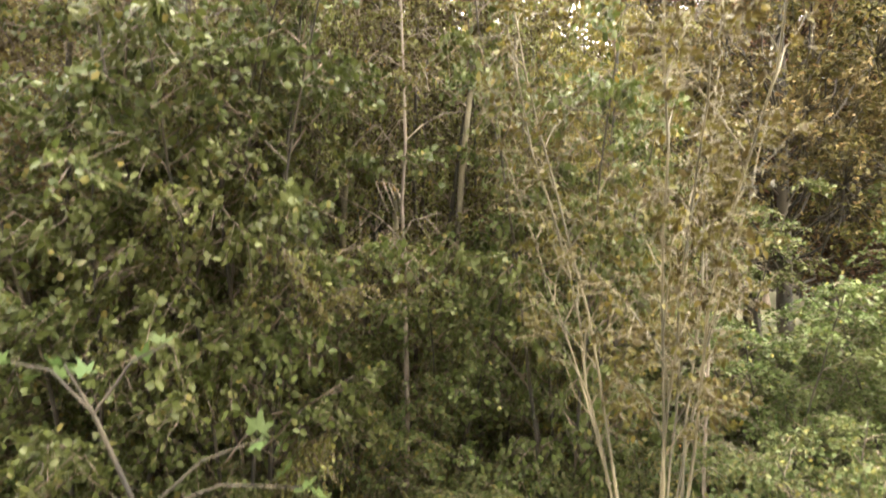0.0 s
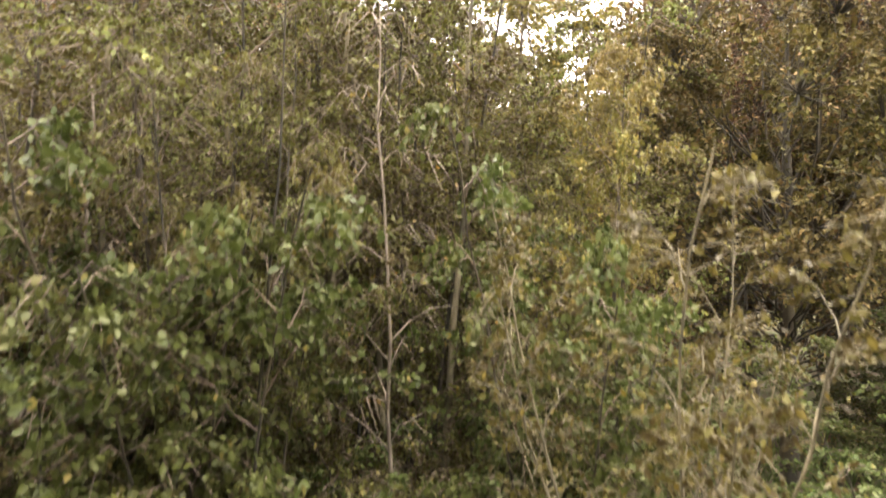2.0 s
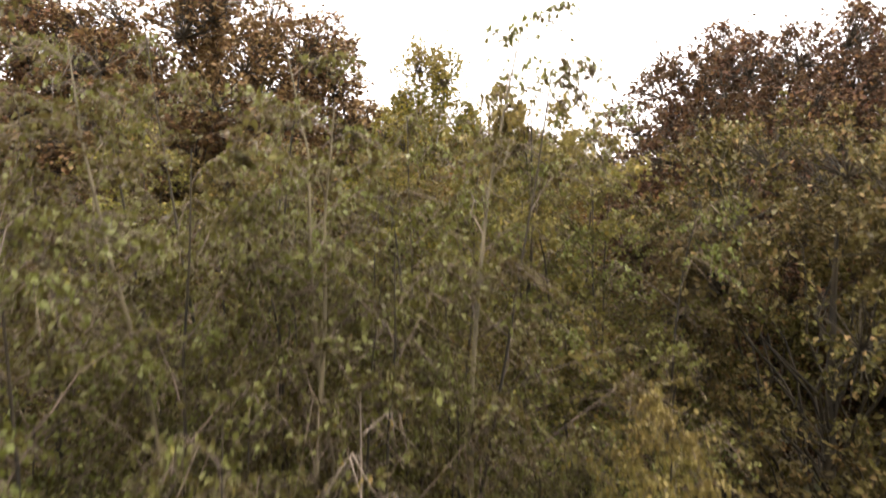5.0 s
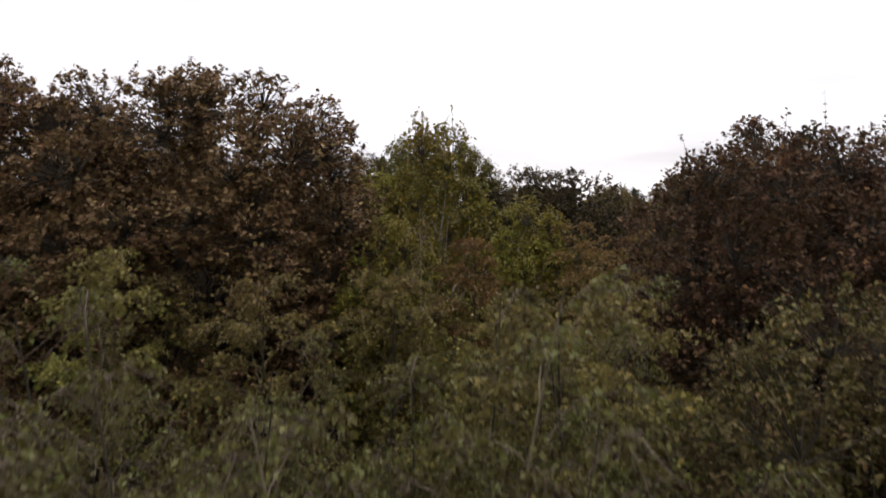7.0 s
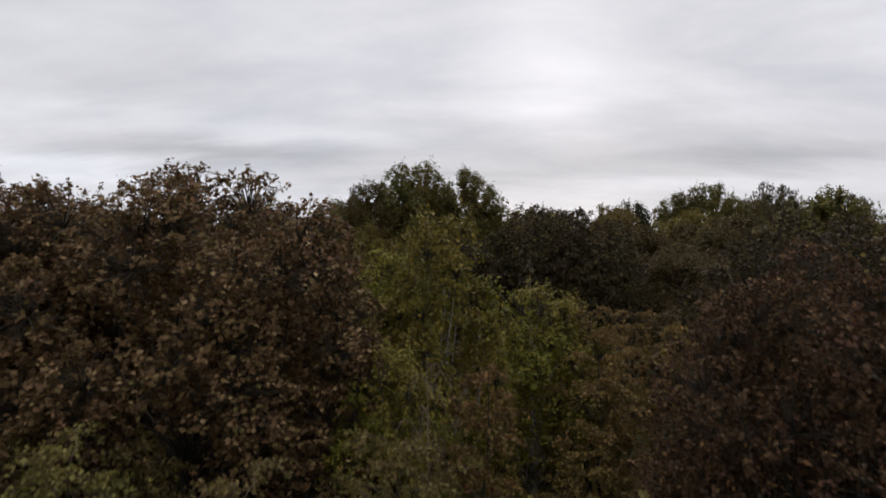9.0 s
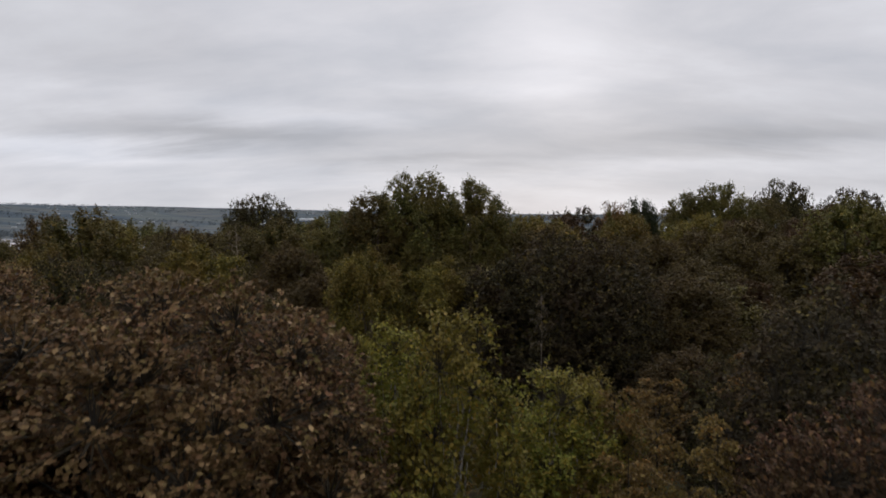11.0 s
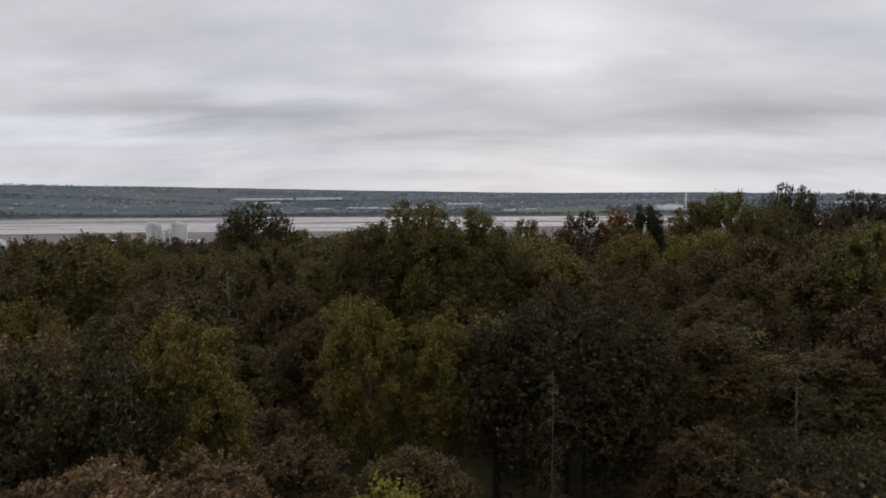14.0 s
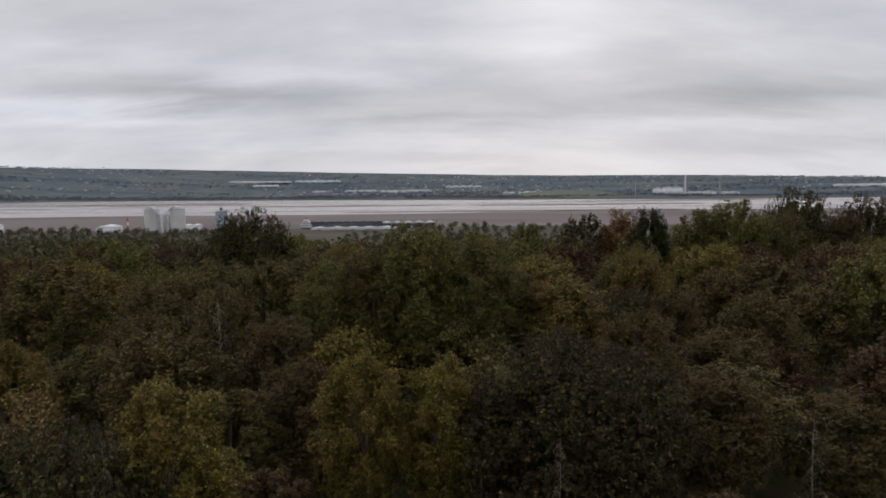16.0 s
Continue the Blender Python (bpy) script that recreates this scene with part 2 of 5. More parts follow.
M_SYCAMORE = leaf_material("sycamore_leaves_bright", [(0, (0.03024, 0.04785, 0.0119)), (0.6, (0.0428, 0.06473, 0.0187)), (0.85, (0.1008, 0.09075, 0.017)), (1, (0.1408, 0.08175, 0.034))], (0.04032, 0.05737, 0.0153))
M_LITTER = leaf_material("leaf_litter_pieces", [(0, (0.06, 0.04, 0.025)), (0.6, (0.12, 0.075, 0.04)), (1, (0.20, 0.14, 0.06))], (0.09, 0.06, 0.035), gloss=0.7, through_light=0.05)
M_GRASS = leaf_material("grass_blades", [(0, (0.05, 0.08, 0.02)), (0.6, (0.09, 0.12, 0.035)), (1, (0.20, 0.17, 0.07))], (0.07, 0.09, 0.03), gloss=0.6)
M_BARK = bark_material("bark_brown", (0.0136, 0.0103, 0.00536), (0.0465, 0.0342, 0.0173))
M_TWIG = bark_material("bark_twig_grey_brown", (0.054, 0.0384, 0.0276), (0.156, 0.114, 0.078))
M_STEM = bark_material("bark_stem_olive_grey", (0.055, 0.046, 0.026), (0.16, 0.13, 0.075))
M_BIRCH_BARK = bark_material("bark_birch_white", (0.04, 0.035, 0.03), (0.30, 0.27, 0.23), scale=(3, 3, 14), lo=0.38, hi=0.5)
M_DEAD = bark_material("dead_wood_pale", (0.09, 0.07, 0.05), (0.24, 0.19, 0.145))
M_GAP_LEAF = leaf_material("birch_leaves_bright_yellow", [(0, (0.08619, 0.09672, 0.01624)), (0.5, (0.1451, 0.1398, 0.02261)), (0.85, (0.1929, 0.1602, 0.02707)), (1, (0.2701, 0.1827, 0.02707))], (0.1645, 0.1113, 0.02707))


# ---------------------------------------------------------------- mesh tools
def fast_mesh(name, verts, groups, smooth=False):
    """A mesh from an array of points and arrays of faces (three or four corners)."""
    me = bpy.data.meshes.new(name)
    verts = np.ascontiguousarray(verts, dtype=np.float32).reshape(-1, 3)
    groups = [np.ascontiguousarray(g, dtype=np.int32) for g in groups if len(g)]
    loops = np.concatenate([g.ravel() for g in groups])
    sizes = np.concatenate([np.full(len(g), g.shape[1], np.int32) for g in groups])
    starts = np.concatenate([[0], np.cumsum(sizes)[:-1]]).astype(np.int32)
    me.vertices.add(len(verts))
    me.vertices.foreach_set("co", verts.ravel())
    me.loops.add(len(loops))
    me.loops.foreach_set("vertex_index", loops)
    me.polygons.add(len(sizes))
    me.polygons.foreach_set("loop_start", starts)
    if smooth:
        me.polygons.foreach_set("use_smooth", np.ones(len(sizes), bool))
    me.update(calc_edges=True)
    return me


def unit(a):
    return a / np.maximum(np.linalg.norm(a, axis=-1, keepdims=True), 1e-9)


def tubes(P, R, sides):
    """Tapered tubes along n paths of k points: points and four-cornered faces."""
    n, k, _ = P.shape
    T = np.empty_like(P)
    T[:, 1:-1] = P[:, 2:] - P[:, :-2]
    T[:, 0], T[:, -1] = P[:, 1] - P[:, 0], P[:, -1] - P[:, -2]
    T = unit(T)
    ref = np.where(np.abs(T[:, :1, 2:3]) > 0.9, np.array([1.0, 0, 0]), np.array([0, 0, 1.0]))
    A = unit(np.cross(T, np.broadcast_to(ref, T.shape)))
    B = np.cross(T, A)
    ang = np.arange(sides) * 2 * np.pi / sides
    ring = A[:, :, None] * np.cos(ang)[None, None, :, None] + B[:, :, None] * np.sin(ang)[None, None, :, None]
    V = P[:, :, None] + ring * R[:, :, None, None]
    idx = np.arange(n * k * sides).reshape(n, k, sides)
    nxt = np.roll(idx, -1, axis=2)
    F = np.stack([idx[:, :-1], nxt[:, :-1], nxt[:, 1:], idx[:, 1:]], axis=-1).reshape(-1, 4)
    return V.reshape(-1, 3), F


def join_tubes(sets):
    vs, fs, o = [], [], 0
    for V, F in sets:
        vs.append(V)
        fs.append(F + o)
        o += len(V)
    return np.concatenate(vs), np.concatenate(fs)


def leaves(pos, direction, normal, size, width=0.62, fine=False):
    """Leaf blades from their stalk's end, folded along the midrib: kites, or ovate blades."""
    d = unit(direction)
    s = unit(np.cross(d, normal))
    nn = np.cross(s, d)
    n = len(pos)
    L = size[:, None]
    W = L * width * 0.5
    lift = nn * L * 0.12
    if fine:
        V = np.stack([pos, pos + d * L * 0.28 + s * W * 0.85 + lift, pos + d * L * 0.66 + s * W * 0.72 + lift, pos + d * L,
                      pos + d * L * 0.66 - s * W * 0.72 + lift, pos + d * L * 0.28 - s * W * 0.85 + lift], axis=1)
        i = np.arange(n)[:, None] * 6
        F = np.concatenate([i + np.array([[0, 1, 2, 3]]), i + np.array([[0, 3, 4, 5]])])
        return V.reshape(-1, 3), F
    V = np.stack([pos, pos + d * L * 0.45 + s * W + lift, pos + d * L, pos + d * L * 0.45 - s * W + lift], axis=1)
    i = np.arange(n)[:, None] * 4
    F = np.concatenate([i + np.array([[0, 1, 2]]), i + np.array([[0, 2, 3]])])
    return V.reshape(-1, 3), F


def part(name, me, mat, parent, label=""):
    ob = new(name, me)
    if mat:
        me.materials.append(mat)
    ob.parent = parent
    if label:
        ob["label"] = label
    return ob


def at_path(P, s):
    """Points at the shares s of one path each."""
    k = P.shape[1] - 1
    f = np.clip(s, 0, 0.9999) * k
    i = f.astype(int)
    w = (f - i)[:, None]
    r = np.arange(len(P))
    return P[r, i] * (1 - w) + P[r, i + 1] * w


# ---------------------------------------------------------------- trees
def birch(name, label, category, group, H, R, leaf_mat, seed, leaf=0.055, branches=46, twigs=7, per_twig=9, h0=0.22, droop=0.6,
          stems=1, spread=0.5, trunk_mat=None, branch_mat=None, fine=False, trunk_r=0.011, rise=0.9, leaf_side=0.62, bare_top=0.0, twig_len=0.28, joined=False, bundle=False):
    """A birch or sallow: one stem or several, rising branches with hanging twigs, leaves strung along the twigs."""
    rng = np.random.default_rng(seed)
    root = tagged(new(name), label, category, group)
    trunk_mat = trunk_mat or M_BARK
    all_br, all_tw, leaf_sets, trunk_sets = [], [], [], []
    for st in range(stems):
        k = 12
        a = rng.uniform(0, 2 * np.pi) if stems == 1 else st * 2 * np.pi / stems + rng.uniform(-0.5, 0.5)
        lean = (0.05 if stems == 1 else spread * rng.uniform(0.5, 1.1))
        hs = H * (1 if st == 0 else rng.uniform(0.72, 0.98))
        u = np.linspace(0, 1, k)
        base = np.array([np.cos(a), np.sin(a), 0]) * (0.0 if stems == 1 else 0.16 * rng.uniform(0.4, 1.3))
        wob = np.cumsum(rng.normal(0, (0.04 if stems < 5 else 0.05) * hs / k * 2, (k, 2)), axis=0)
        T = np.zeros((1, k, 3))
        T[0, :, 0] = base[0] + np.cos(a) * lean * hs * 0.3 * u ** 1.3 + wob[:, 0] * u
        T[0, :, 1] = base[1] + np.sin(a) * lean * hs * 0.3 * u ** 1.3 + wob[:, 1] * u
        T[0, :, 2] = u * hs
        rad = (trunk_r * hs / (stems ** 0.35) * (1 - u) ** 0.85 + 0.004)[None]
        rad[0, 0] *= 1.35
        trunk_sets.append(tubes(T, rad, 7))
        nb = max(6, branches // stems)
        ub = h0 + (0.98 - h0) * (np.arange(nb) + rng.uniform(0, 1, nb)) / nb
        start = at_path(np.repeat(T, nb, 0), ub)
        az = np.arange(nb) * 2.4 + rng.normal(0, 0.5, nb)
        prof = (1 - ub) ** 0.5 * np.minimum(1, (ub - h0) / 0.22 + 0.45) + 0.12
        Lb = R / (stems ** 0.25) * prof * rng.uniform(0.45, 1.4, nb)
        out = np.stack([np.cos(az), np.sin(az), 0 * az], 1)
        up = np.array([0, 0, 1.0])
        s = np.linspace(0, 1, 6)[None, :, None]
        Bp = start[:, None] + Lb[:, None, None] * (out[:, None] * (0.85 * s) + up * (rise * s - droop * 0.75 * s ** 2))
        side = np.stack([-np.sin(az), np.cos(az), 0 * az], 1) * rng.normal(0, 0.35, nb)[:, None]
        Bp += Lb[:, None, None] * side[:, None] * s ** 2
        Bp[:, 1:] += np.cumsum(rng.normal(0, 0.035, (nb, 5, 3)), axis=1) * Lb[:, None, None]
        br = (0.004 + 0.0065 * Lb)[:, None] * (1 - 0.8 * s[0, :, 0])[None] * 0.8
        all_br.append(tubes(Bp, br, 4))
        nt_ = nb * twigs
        bi = np.repeat(np.arange(nb), twigs)
        so = rng.uniform(0.2, 1.0, nt_)
        o = at_path(Bp[bi], so)
        ta = az[bi] + rng.normal(0, 1.0, nt_)
        td = np.stack([np.cos(ta), np.sin(ta), rng.uniform(-0.2, 0.9, nt_) * (1.2 - droop)], 1)
        tl = twig_len * R * rng.uniform(0.5, 1.3, nt_)
        s4 = np.linspace(0, 1, 3)[None, :, None]
        Tw = o[:, None] + tl[:, None, None] * (td[:, None] * s4 * 0.8 - up * droop * s4 ** 2)
        all_tw.append(tubes(Tw[:, ::2], np.full((nt_, 1), 0.0042) * np.array([[1, 0.35]]), 3))
        keep = rng.uniform(0, 1, nt_) > bare_top * np.clip((ub[bi] - 0.5) * 2, 0, 1)
        li = np.repeat(np.arange(nt_)[keep], per_twig)
        nl = len(li)
        lp = at_path(Tw[li], rng.uniform(0.08, 1, nl)) + rng.normal(0, 0.012, (nl, 3))
        ld = rng.normal(0, 1, (nl, 3)) + np.array([0, 0, -0.7 * droop - 0.15])
        ln = rng.normal(0, 0.9, (nl, 3)) + np.array([0, 0, 0.45])
        leaf_sets.append(leaves(lp, ld, ln, leaf * rng.uniform(0.6, 1.25, nl), leaf_side, fine))
    if joined:
        V, F = join_tubes(trunk_sets + all_br)
        part("trunk", fast_mesh("trunk", V, [F], True), trunk_mat, root)
        V, F = join_tubes(leaf_sets)
        part("crown", fast_mesh("crown", V, [F]), leaf_mat, root)
        return root
    for V, F in trunk_sets:
        part("trunk" if stems == 1 else "stem", fast_mesh("trunk", V, [F], True), trunk_mat, root)
    if bundle:
        V, F = join_tubes(all_br)
        tagged(part("branch", fast_mesh("branch", V, [F], True), branch_mat or M_TWIG, root), kind="stuff")
    for V, F in ([] if bundle else all_br):
        per = 6 * 4
        for j in range(len(V) // per):
            part("branch", fast_mesh("branch", V[j * per:(j + 1) * per], [F[:5 * 4]], True), branch_mat or M_TWIG, root)
    V, F = join_tubes(leaf_sets)
    crown = part("crown", fast_mesh("crown", V, [F]), leaf_mat, root)
    V, F = join_tubes(all_tw)
    tagged(part("twig", fast_mesh("twig", V, [F]), branch_mat or M_TWIG, crown), kind="stuff")
    return root


def oak(name, label, category, group, H, R, leaf_mat, seed, leaf=0.11, lobes=16, tips=26, per_tip=8, base=0.22, sprigs=10, joined=False, flat=1.0,
        trunk_mat=None, width=0.85, plume=1.0, inner=0.25, whip=1.0, power=2.0, crest=0.88, inner_size=1.4, even=0.0, slim=0.0, lump=0.34, tight=1.0, fine=False):
    """A tree with limbs to the lobes of its crown, twigs to the lobe's skin and a rosette of leaves at each twig's end."""
    rng = np.random.default_rng(seed)
    root = tagged(new(name), label, category, group)
    trunk_mat = trunk_mat or M_BARK
    zb = H * base
    hz, zc = (H - zb) / 2 * 0.98, (H + zb) / 2
    i = np.arange(lobes)
    cz = np.clip(0.96 - 1.83 * (i + 0.5) / lobes + rng.normal(0, 0.05, lobes), -0.9, crest)
    az = i * 2.4 + rng.normal(0, 0.35, lobes)
    flank = np.maximum(0, 1 - np.abs(cz) ** power) ** (1 / power)
    flank = flank * np.minimum(1, np.sqrt((i + 0.2) / (0.045 * lobes)))
    dr = np.stack([np.cos(az) * flank, np.sin(az) * flank, cz], 1)
    C = np.array([0, 0, zc]) + dr * np.array([R, R * flat, hz]) * ((1.08 - lump) * (0.95 + (1 - even) * rng.uniform(-0.11, 0.11, lobes)))[:, None]
    lr = lump * min(R, hz) * (1 + (1 - even) * rng.uniform(-0.28, 0.28, lobes)) * (1 - slim * np.clip(cz, 0, 1))
    k = 9
    u = np.linspace(0, 1, k)
    T = np.zeros((1, k, 3))
    T[0, :, :2] = np.cumsum(rng.normal(0, 0.02 * H / k * 2, (k, 2)), axis=0) * u[:, None]
    T[0, :, 2] = u * H * 0.78
    rad = (0.05 * H ** 0.55 * (1 - 0.85 * u))[None] * (0.55 + 0.12 * R)
    rad[0, 0] *= 1.4
    trunk = tubes(T, rad, 9)
    ht = np.clip((C[:, 2] - zb) / (H - zb), 0, 1) * 0.6 + 0.15
    S = at_path(np.repeat(T, lobes, 0), ht)
    s = np.linspace(0, 1, 7)[None, :, None]
    mid = (S + C) / 2 + np.array([0, 0, -0.12]) * R + rng.normal(0, 0.05 * R, (lobes, 3))
    Lp = S[:, None] * (1 - s) ** 2 + 2 * mid[:, None] * s * (1 - s) + C[:, None] * s ** 2
    Lp[:, 1:-1] += rng.normal(0, 0.035 * R, (lobes, 5, 3))
    limb_r = (0.0027 * H) * (1 - 0.75 * s[0, :, 0])[None] * rng.uniform(0.7, 1.1, lobes)[:, None]
    n = lobes * tips
    li = np.repeat(np.arange(lobes), tips)
    td = unit(rng.normal(0, 1, (n, 3)) + dr[li] * 0.7 + np.array([0, 0, 0.45]))
    stretch = np.array([1, 1, plume])
    tp = C[li] + td * stretch * (lr[li] * rng.uniform(0.7, 1.12, n))[:, None]
    tp[:, 2] = np.maximum(tp[:, 2], zb * 0.5 + 0.2)
    s5 = np.linspace(0, 1, 5)[None, :, None]
    tm = (C[li] + tp) / 2 + rng.normal(0, 0.06, (n, 3)) * lr[li][:, None]
    Tp = C[li][:, None] * (1 - s5) ** 2 + 2 * tm[:, None] * s5 * (1 - s5) + tp[:, None] * s5 ** 2
    tw = np.array([[0.010, 0.008, 0.006, 0.005, 0.003]]) * (H / 10)
    twig = tubes(Tp[:, ::2], np.repeat(tw[:, ::2], n, 0), 3)
    ri = np.repeat(np.arange(n), per_tip)
    m = len(ri)
    ld = td[ri] * 0.5 + rng.normal(0, 0.8, (m, 3)) + np.array([0, 0, -0.2])
    back = rng.uniform(0, 0.3, m) * lr[li[ri]] * tight
    lp = tp[ri] - td[ri] * stretch * back[:, None] + rng.normal(0, 0.07, (m, 3)) * (leaf / 0.11) * (0.4 + 0.6 * tight)
    ln = rng.normal(0, 0.6, (m, 3)) + np.array([0, 0, 0.8]) + td[ri] * 0.6
    sets = [leaves(lp, ld, ln, leaf * rng.uniform(0.6, 1.25, m), width, fine)]
    if inner:
        # oversized leaves added inside the lobes to block sky and darken the gaps
        q = int(m * inner)
        ci = rng.integers(0, lobes, q)
        d = unit(rng.normal(0, 1, (q, 3)))
        ip = C[ci] + d * stretch * (lr[ci] * rng.uniform(0.0, 0.55, q))[:, None]
        pull = rng.uniform(0, 0.35, q)[:, None]
        ip = ip * (1 - pull) + np.array([0, 0, zc]) * pull
        sets.append(leaves(ip, rng.normal(0, 1, (q, 3)), rng.normal(0, 0.7, (q, 3)) + np.array([0, 0, 0.7]), leaf * inner_size * rng.uniform(0.8, 1.15, q), width, fine))
    shoots = None
    if sprigs:
        high = np.flatnonzero((td[:, 2] > 0.55) & (dr[li][:, 2] > 0.35))
        top = rng.choice(high, sprigs, replace=len(high) < sprigs)
        b = tp[top]
        e = b + np.stack([rng.normal(0, 0.10, sprigs), rng.normal(0, 0.10, sprigs), rng.uniform(0.15, 0.5, sprigs)], 1) * (H / 10) * whip
        Sp = b[:, None] * (1 - s5) + e[:, None] * s5
        shoots = tubes(Sp, np.repeat(np.array([[0.006, 0.005, 0.004, 0.003, 0.002]]), sprigs, 0), 3)
        q = np.repeat(np.arange(sprigs), 9)
        lp = at_path(Sp[q], rng.uniform(0.0, 1, len(q)))
        sets.append(leaves(lp, rng.normal(0, 1, (len(q), 3)), rng.normal(0, 0.5, (len(q), 3)) + np.array([0, 0, 1.0]), leaf * rng.uniform(0.6, 1.0, len(q)), width, fine))
    V, F = join_tubes(sets)
    if joined:
        V2, F2 = join_tubes([trunk, tubes(Lp[::2, ::2], limb_r[::2, ::2], 3)])
        part("trunk", fast_mesh("trunk", V2, [F2], True), trunk_mat, root)
        part("crown", fast_mesh("crown", V, [F]), leaf_mat, root)
        return root
    part("trunk", fast_mesh("trunk", trunk[0], [trunk[1]], True), trunk_mat, root)
    for j in range(lobes):
        V1, F1 = tubes(Lp[j:j + 1], limb_r[j:j + 1], 5)
        part("limb", fast_mesh("limb", V1, [F1], True), trunk_mat, root)
    crown = part("crown", fast_mesh("crown", V, [F]), leaf_mat, root)
    V, F = join_tubes([twig] + ([shoots] if shoots else []))
    tagged(part("twig", fast_mesh("twig", V, [F]), M_BARK, crown), kind="stuff")
    return root


def put(ob, x, y, z=None, turn=0.0, scale=1.0):
    if z is None:
        z = ground_height(x, y)
    ob.matrix_basis = pose(x, y, z, 0, 0, turn) @ Matrix.Scale(scale, 4)
    return ob


def again(ob, x, y, turn=0.0, sx=1.0, sz=1.0):
    return copy_thing(ob, pose(x, y, ground_height(x, y), 0, 0, turn) @ Matrix.Diagonal((sx, sx, sz, 1)))


# ---------------------------------------------------------------- the lie of the land
PLAIN = -60.0


def smooth(a, b, x):
    t = min(1.0, max(0.0, (x - a) / (b - a)))
    return t * t * (3 - 2 * t)


def ground_height(x, y):
    """The wooded hilltop, its slope to the estuary plain, and the low hills beyond the far shore."""
    drop = 0.1 * max(0.0, y - 80)
    z = -drop if drop < 50 else PLAIN + 10 * math.exp((50 - drop) / 10)
    far = math.hypot(x, y)
    if y > 900 and far > 2600:
        wave = noise.noise((x * 0.0011, y * 0.0011, 3.3)) * 7 + noise.noise((x * 0.004, y * 0.003, 1.3)) * 3
        lift = float(np.interp(x / y, (-0.75, -0.48, -0.25, 0.07, 0.35, 0.75), (172, 152, 126, 90, 73, 46)))
        z += smooth(2700, 4850, far) * (lift + wave)
    near = smooth(3, 14, math.hypot(x, y))
    z += (noise.noise((x * 0.13, y * 0.13, 0.5)) * 0.25 * (0.3 + 0.7 * near)) * (1 if y < 600 else 0)
    return z


def ground_material():
    m, nt, N, L, out = material("ground_litter_and_hazy_fields")
    geo = N("ShaderNodeNewGeometry")
    sep = N("ShaderNodeSeparateXYZ")
    L(geo.outputs["Position"], sep.inputs[0])

    def noise_of(scale, detail=5):
        n = N("ShaderNodeTexNoise")
        n.inputs["Scale"].default_value, n.inputs["Detail"].default_value = scale, detail
        L(geo.outputs["Position"], n.inputs["Vector"])
        return n
    a, b = noise_of(0.7), noise_of(14.0)
    ad = N("ShaderNodeMath")
    ad.operation = "ADD"
    L(a.outputs["Fac"], ad.inputs[0])
    L(b.outputs["Fac"], ad.inputs[1])
    litter = ramp_node(nt, [(0.75, (0.028, 0.021, 0.014)), (1.0, (0.06, 0.045, 0.028)), (1.25, (0.055, 0.07, 0.025))])
    L(ad.outputs[0], litter.inputs[0])
    # farmland and woods of the plain, in long belts, distance haze painted in blue-grey
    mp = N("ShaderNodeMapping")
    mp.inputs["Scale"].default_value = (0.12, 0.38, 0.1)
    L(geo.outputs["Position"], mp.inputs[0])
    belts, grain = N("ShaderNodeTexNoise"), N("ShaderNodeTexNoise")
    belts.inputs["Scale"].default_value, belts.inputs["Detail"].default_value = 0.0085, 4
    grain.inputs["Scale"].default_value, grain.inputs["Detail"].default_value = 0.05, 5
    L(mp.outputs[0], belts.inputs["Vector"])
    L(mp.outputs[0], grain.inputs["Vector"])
    hazed_fields = ramp_node(nt, [(0.36, (0.05, 0.067, 0.085)), (0.45, (0.062, 0.08, 0.096)), (0.5, (0.108, 0.118, 0.11)), (0.54, (0.064, 0.082, 0.097)), (0.6, (0.118, 0.118, 0.11)), (0.66, (0.07, 0.088, 0.102))])
    L(belts.outputs["Fac"], hazed_fields.inputs[0])
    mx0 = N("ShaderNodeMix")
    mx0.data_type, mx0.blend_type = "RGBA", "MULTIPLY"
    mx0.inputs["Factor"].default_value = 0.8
    L(hazed_fields.outputs[0], mx0.inputs["A"])
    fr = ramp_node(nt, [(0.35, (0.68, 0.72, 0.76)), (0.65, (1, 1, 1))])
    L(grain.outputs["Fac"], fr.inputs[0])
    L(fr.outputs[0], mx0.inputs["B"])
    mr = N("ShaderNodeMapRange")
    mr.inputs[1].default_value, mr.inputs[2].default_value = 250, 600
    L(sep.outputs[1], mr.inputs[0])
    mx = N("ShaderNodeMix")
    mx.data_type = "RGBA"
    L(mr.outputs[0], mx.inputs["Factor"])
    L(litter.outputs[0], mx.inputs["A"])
    # rough brown saltmarsh on the near shore, blue-hazed farmland beyond the river
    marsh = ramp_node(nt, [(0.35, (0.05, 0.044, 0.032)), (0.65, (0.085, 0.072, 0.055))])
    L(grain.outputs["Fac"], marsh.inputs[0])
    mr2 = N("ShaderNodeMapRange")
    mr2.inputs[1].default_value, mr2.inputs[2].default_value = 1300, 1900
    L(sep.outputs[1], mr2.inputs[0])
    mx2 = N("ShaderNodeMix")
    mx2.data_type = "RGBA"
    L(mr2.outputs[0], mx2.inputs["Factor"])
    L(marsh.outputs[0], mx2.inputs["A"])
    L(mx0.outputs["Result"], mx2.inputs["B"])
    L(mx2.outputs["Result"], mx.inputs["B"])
    p, bump = N("ShaderNodeBsdfPrincipled"), N("ShaderNodeBump")
    p.inputs["Roughness"].default_value = 0.95
    p.inputs["Specular IOR Level"].default_value = 0.1
    bump.inputs["Strength"].default_value, bump.inputs["Distance"].default_value = 0.6, 0.05
    L(b.outputs["Fac"], bump.inputs["Height"])
    L(bump.outputs[0], p.inputs["Normal"])
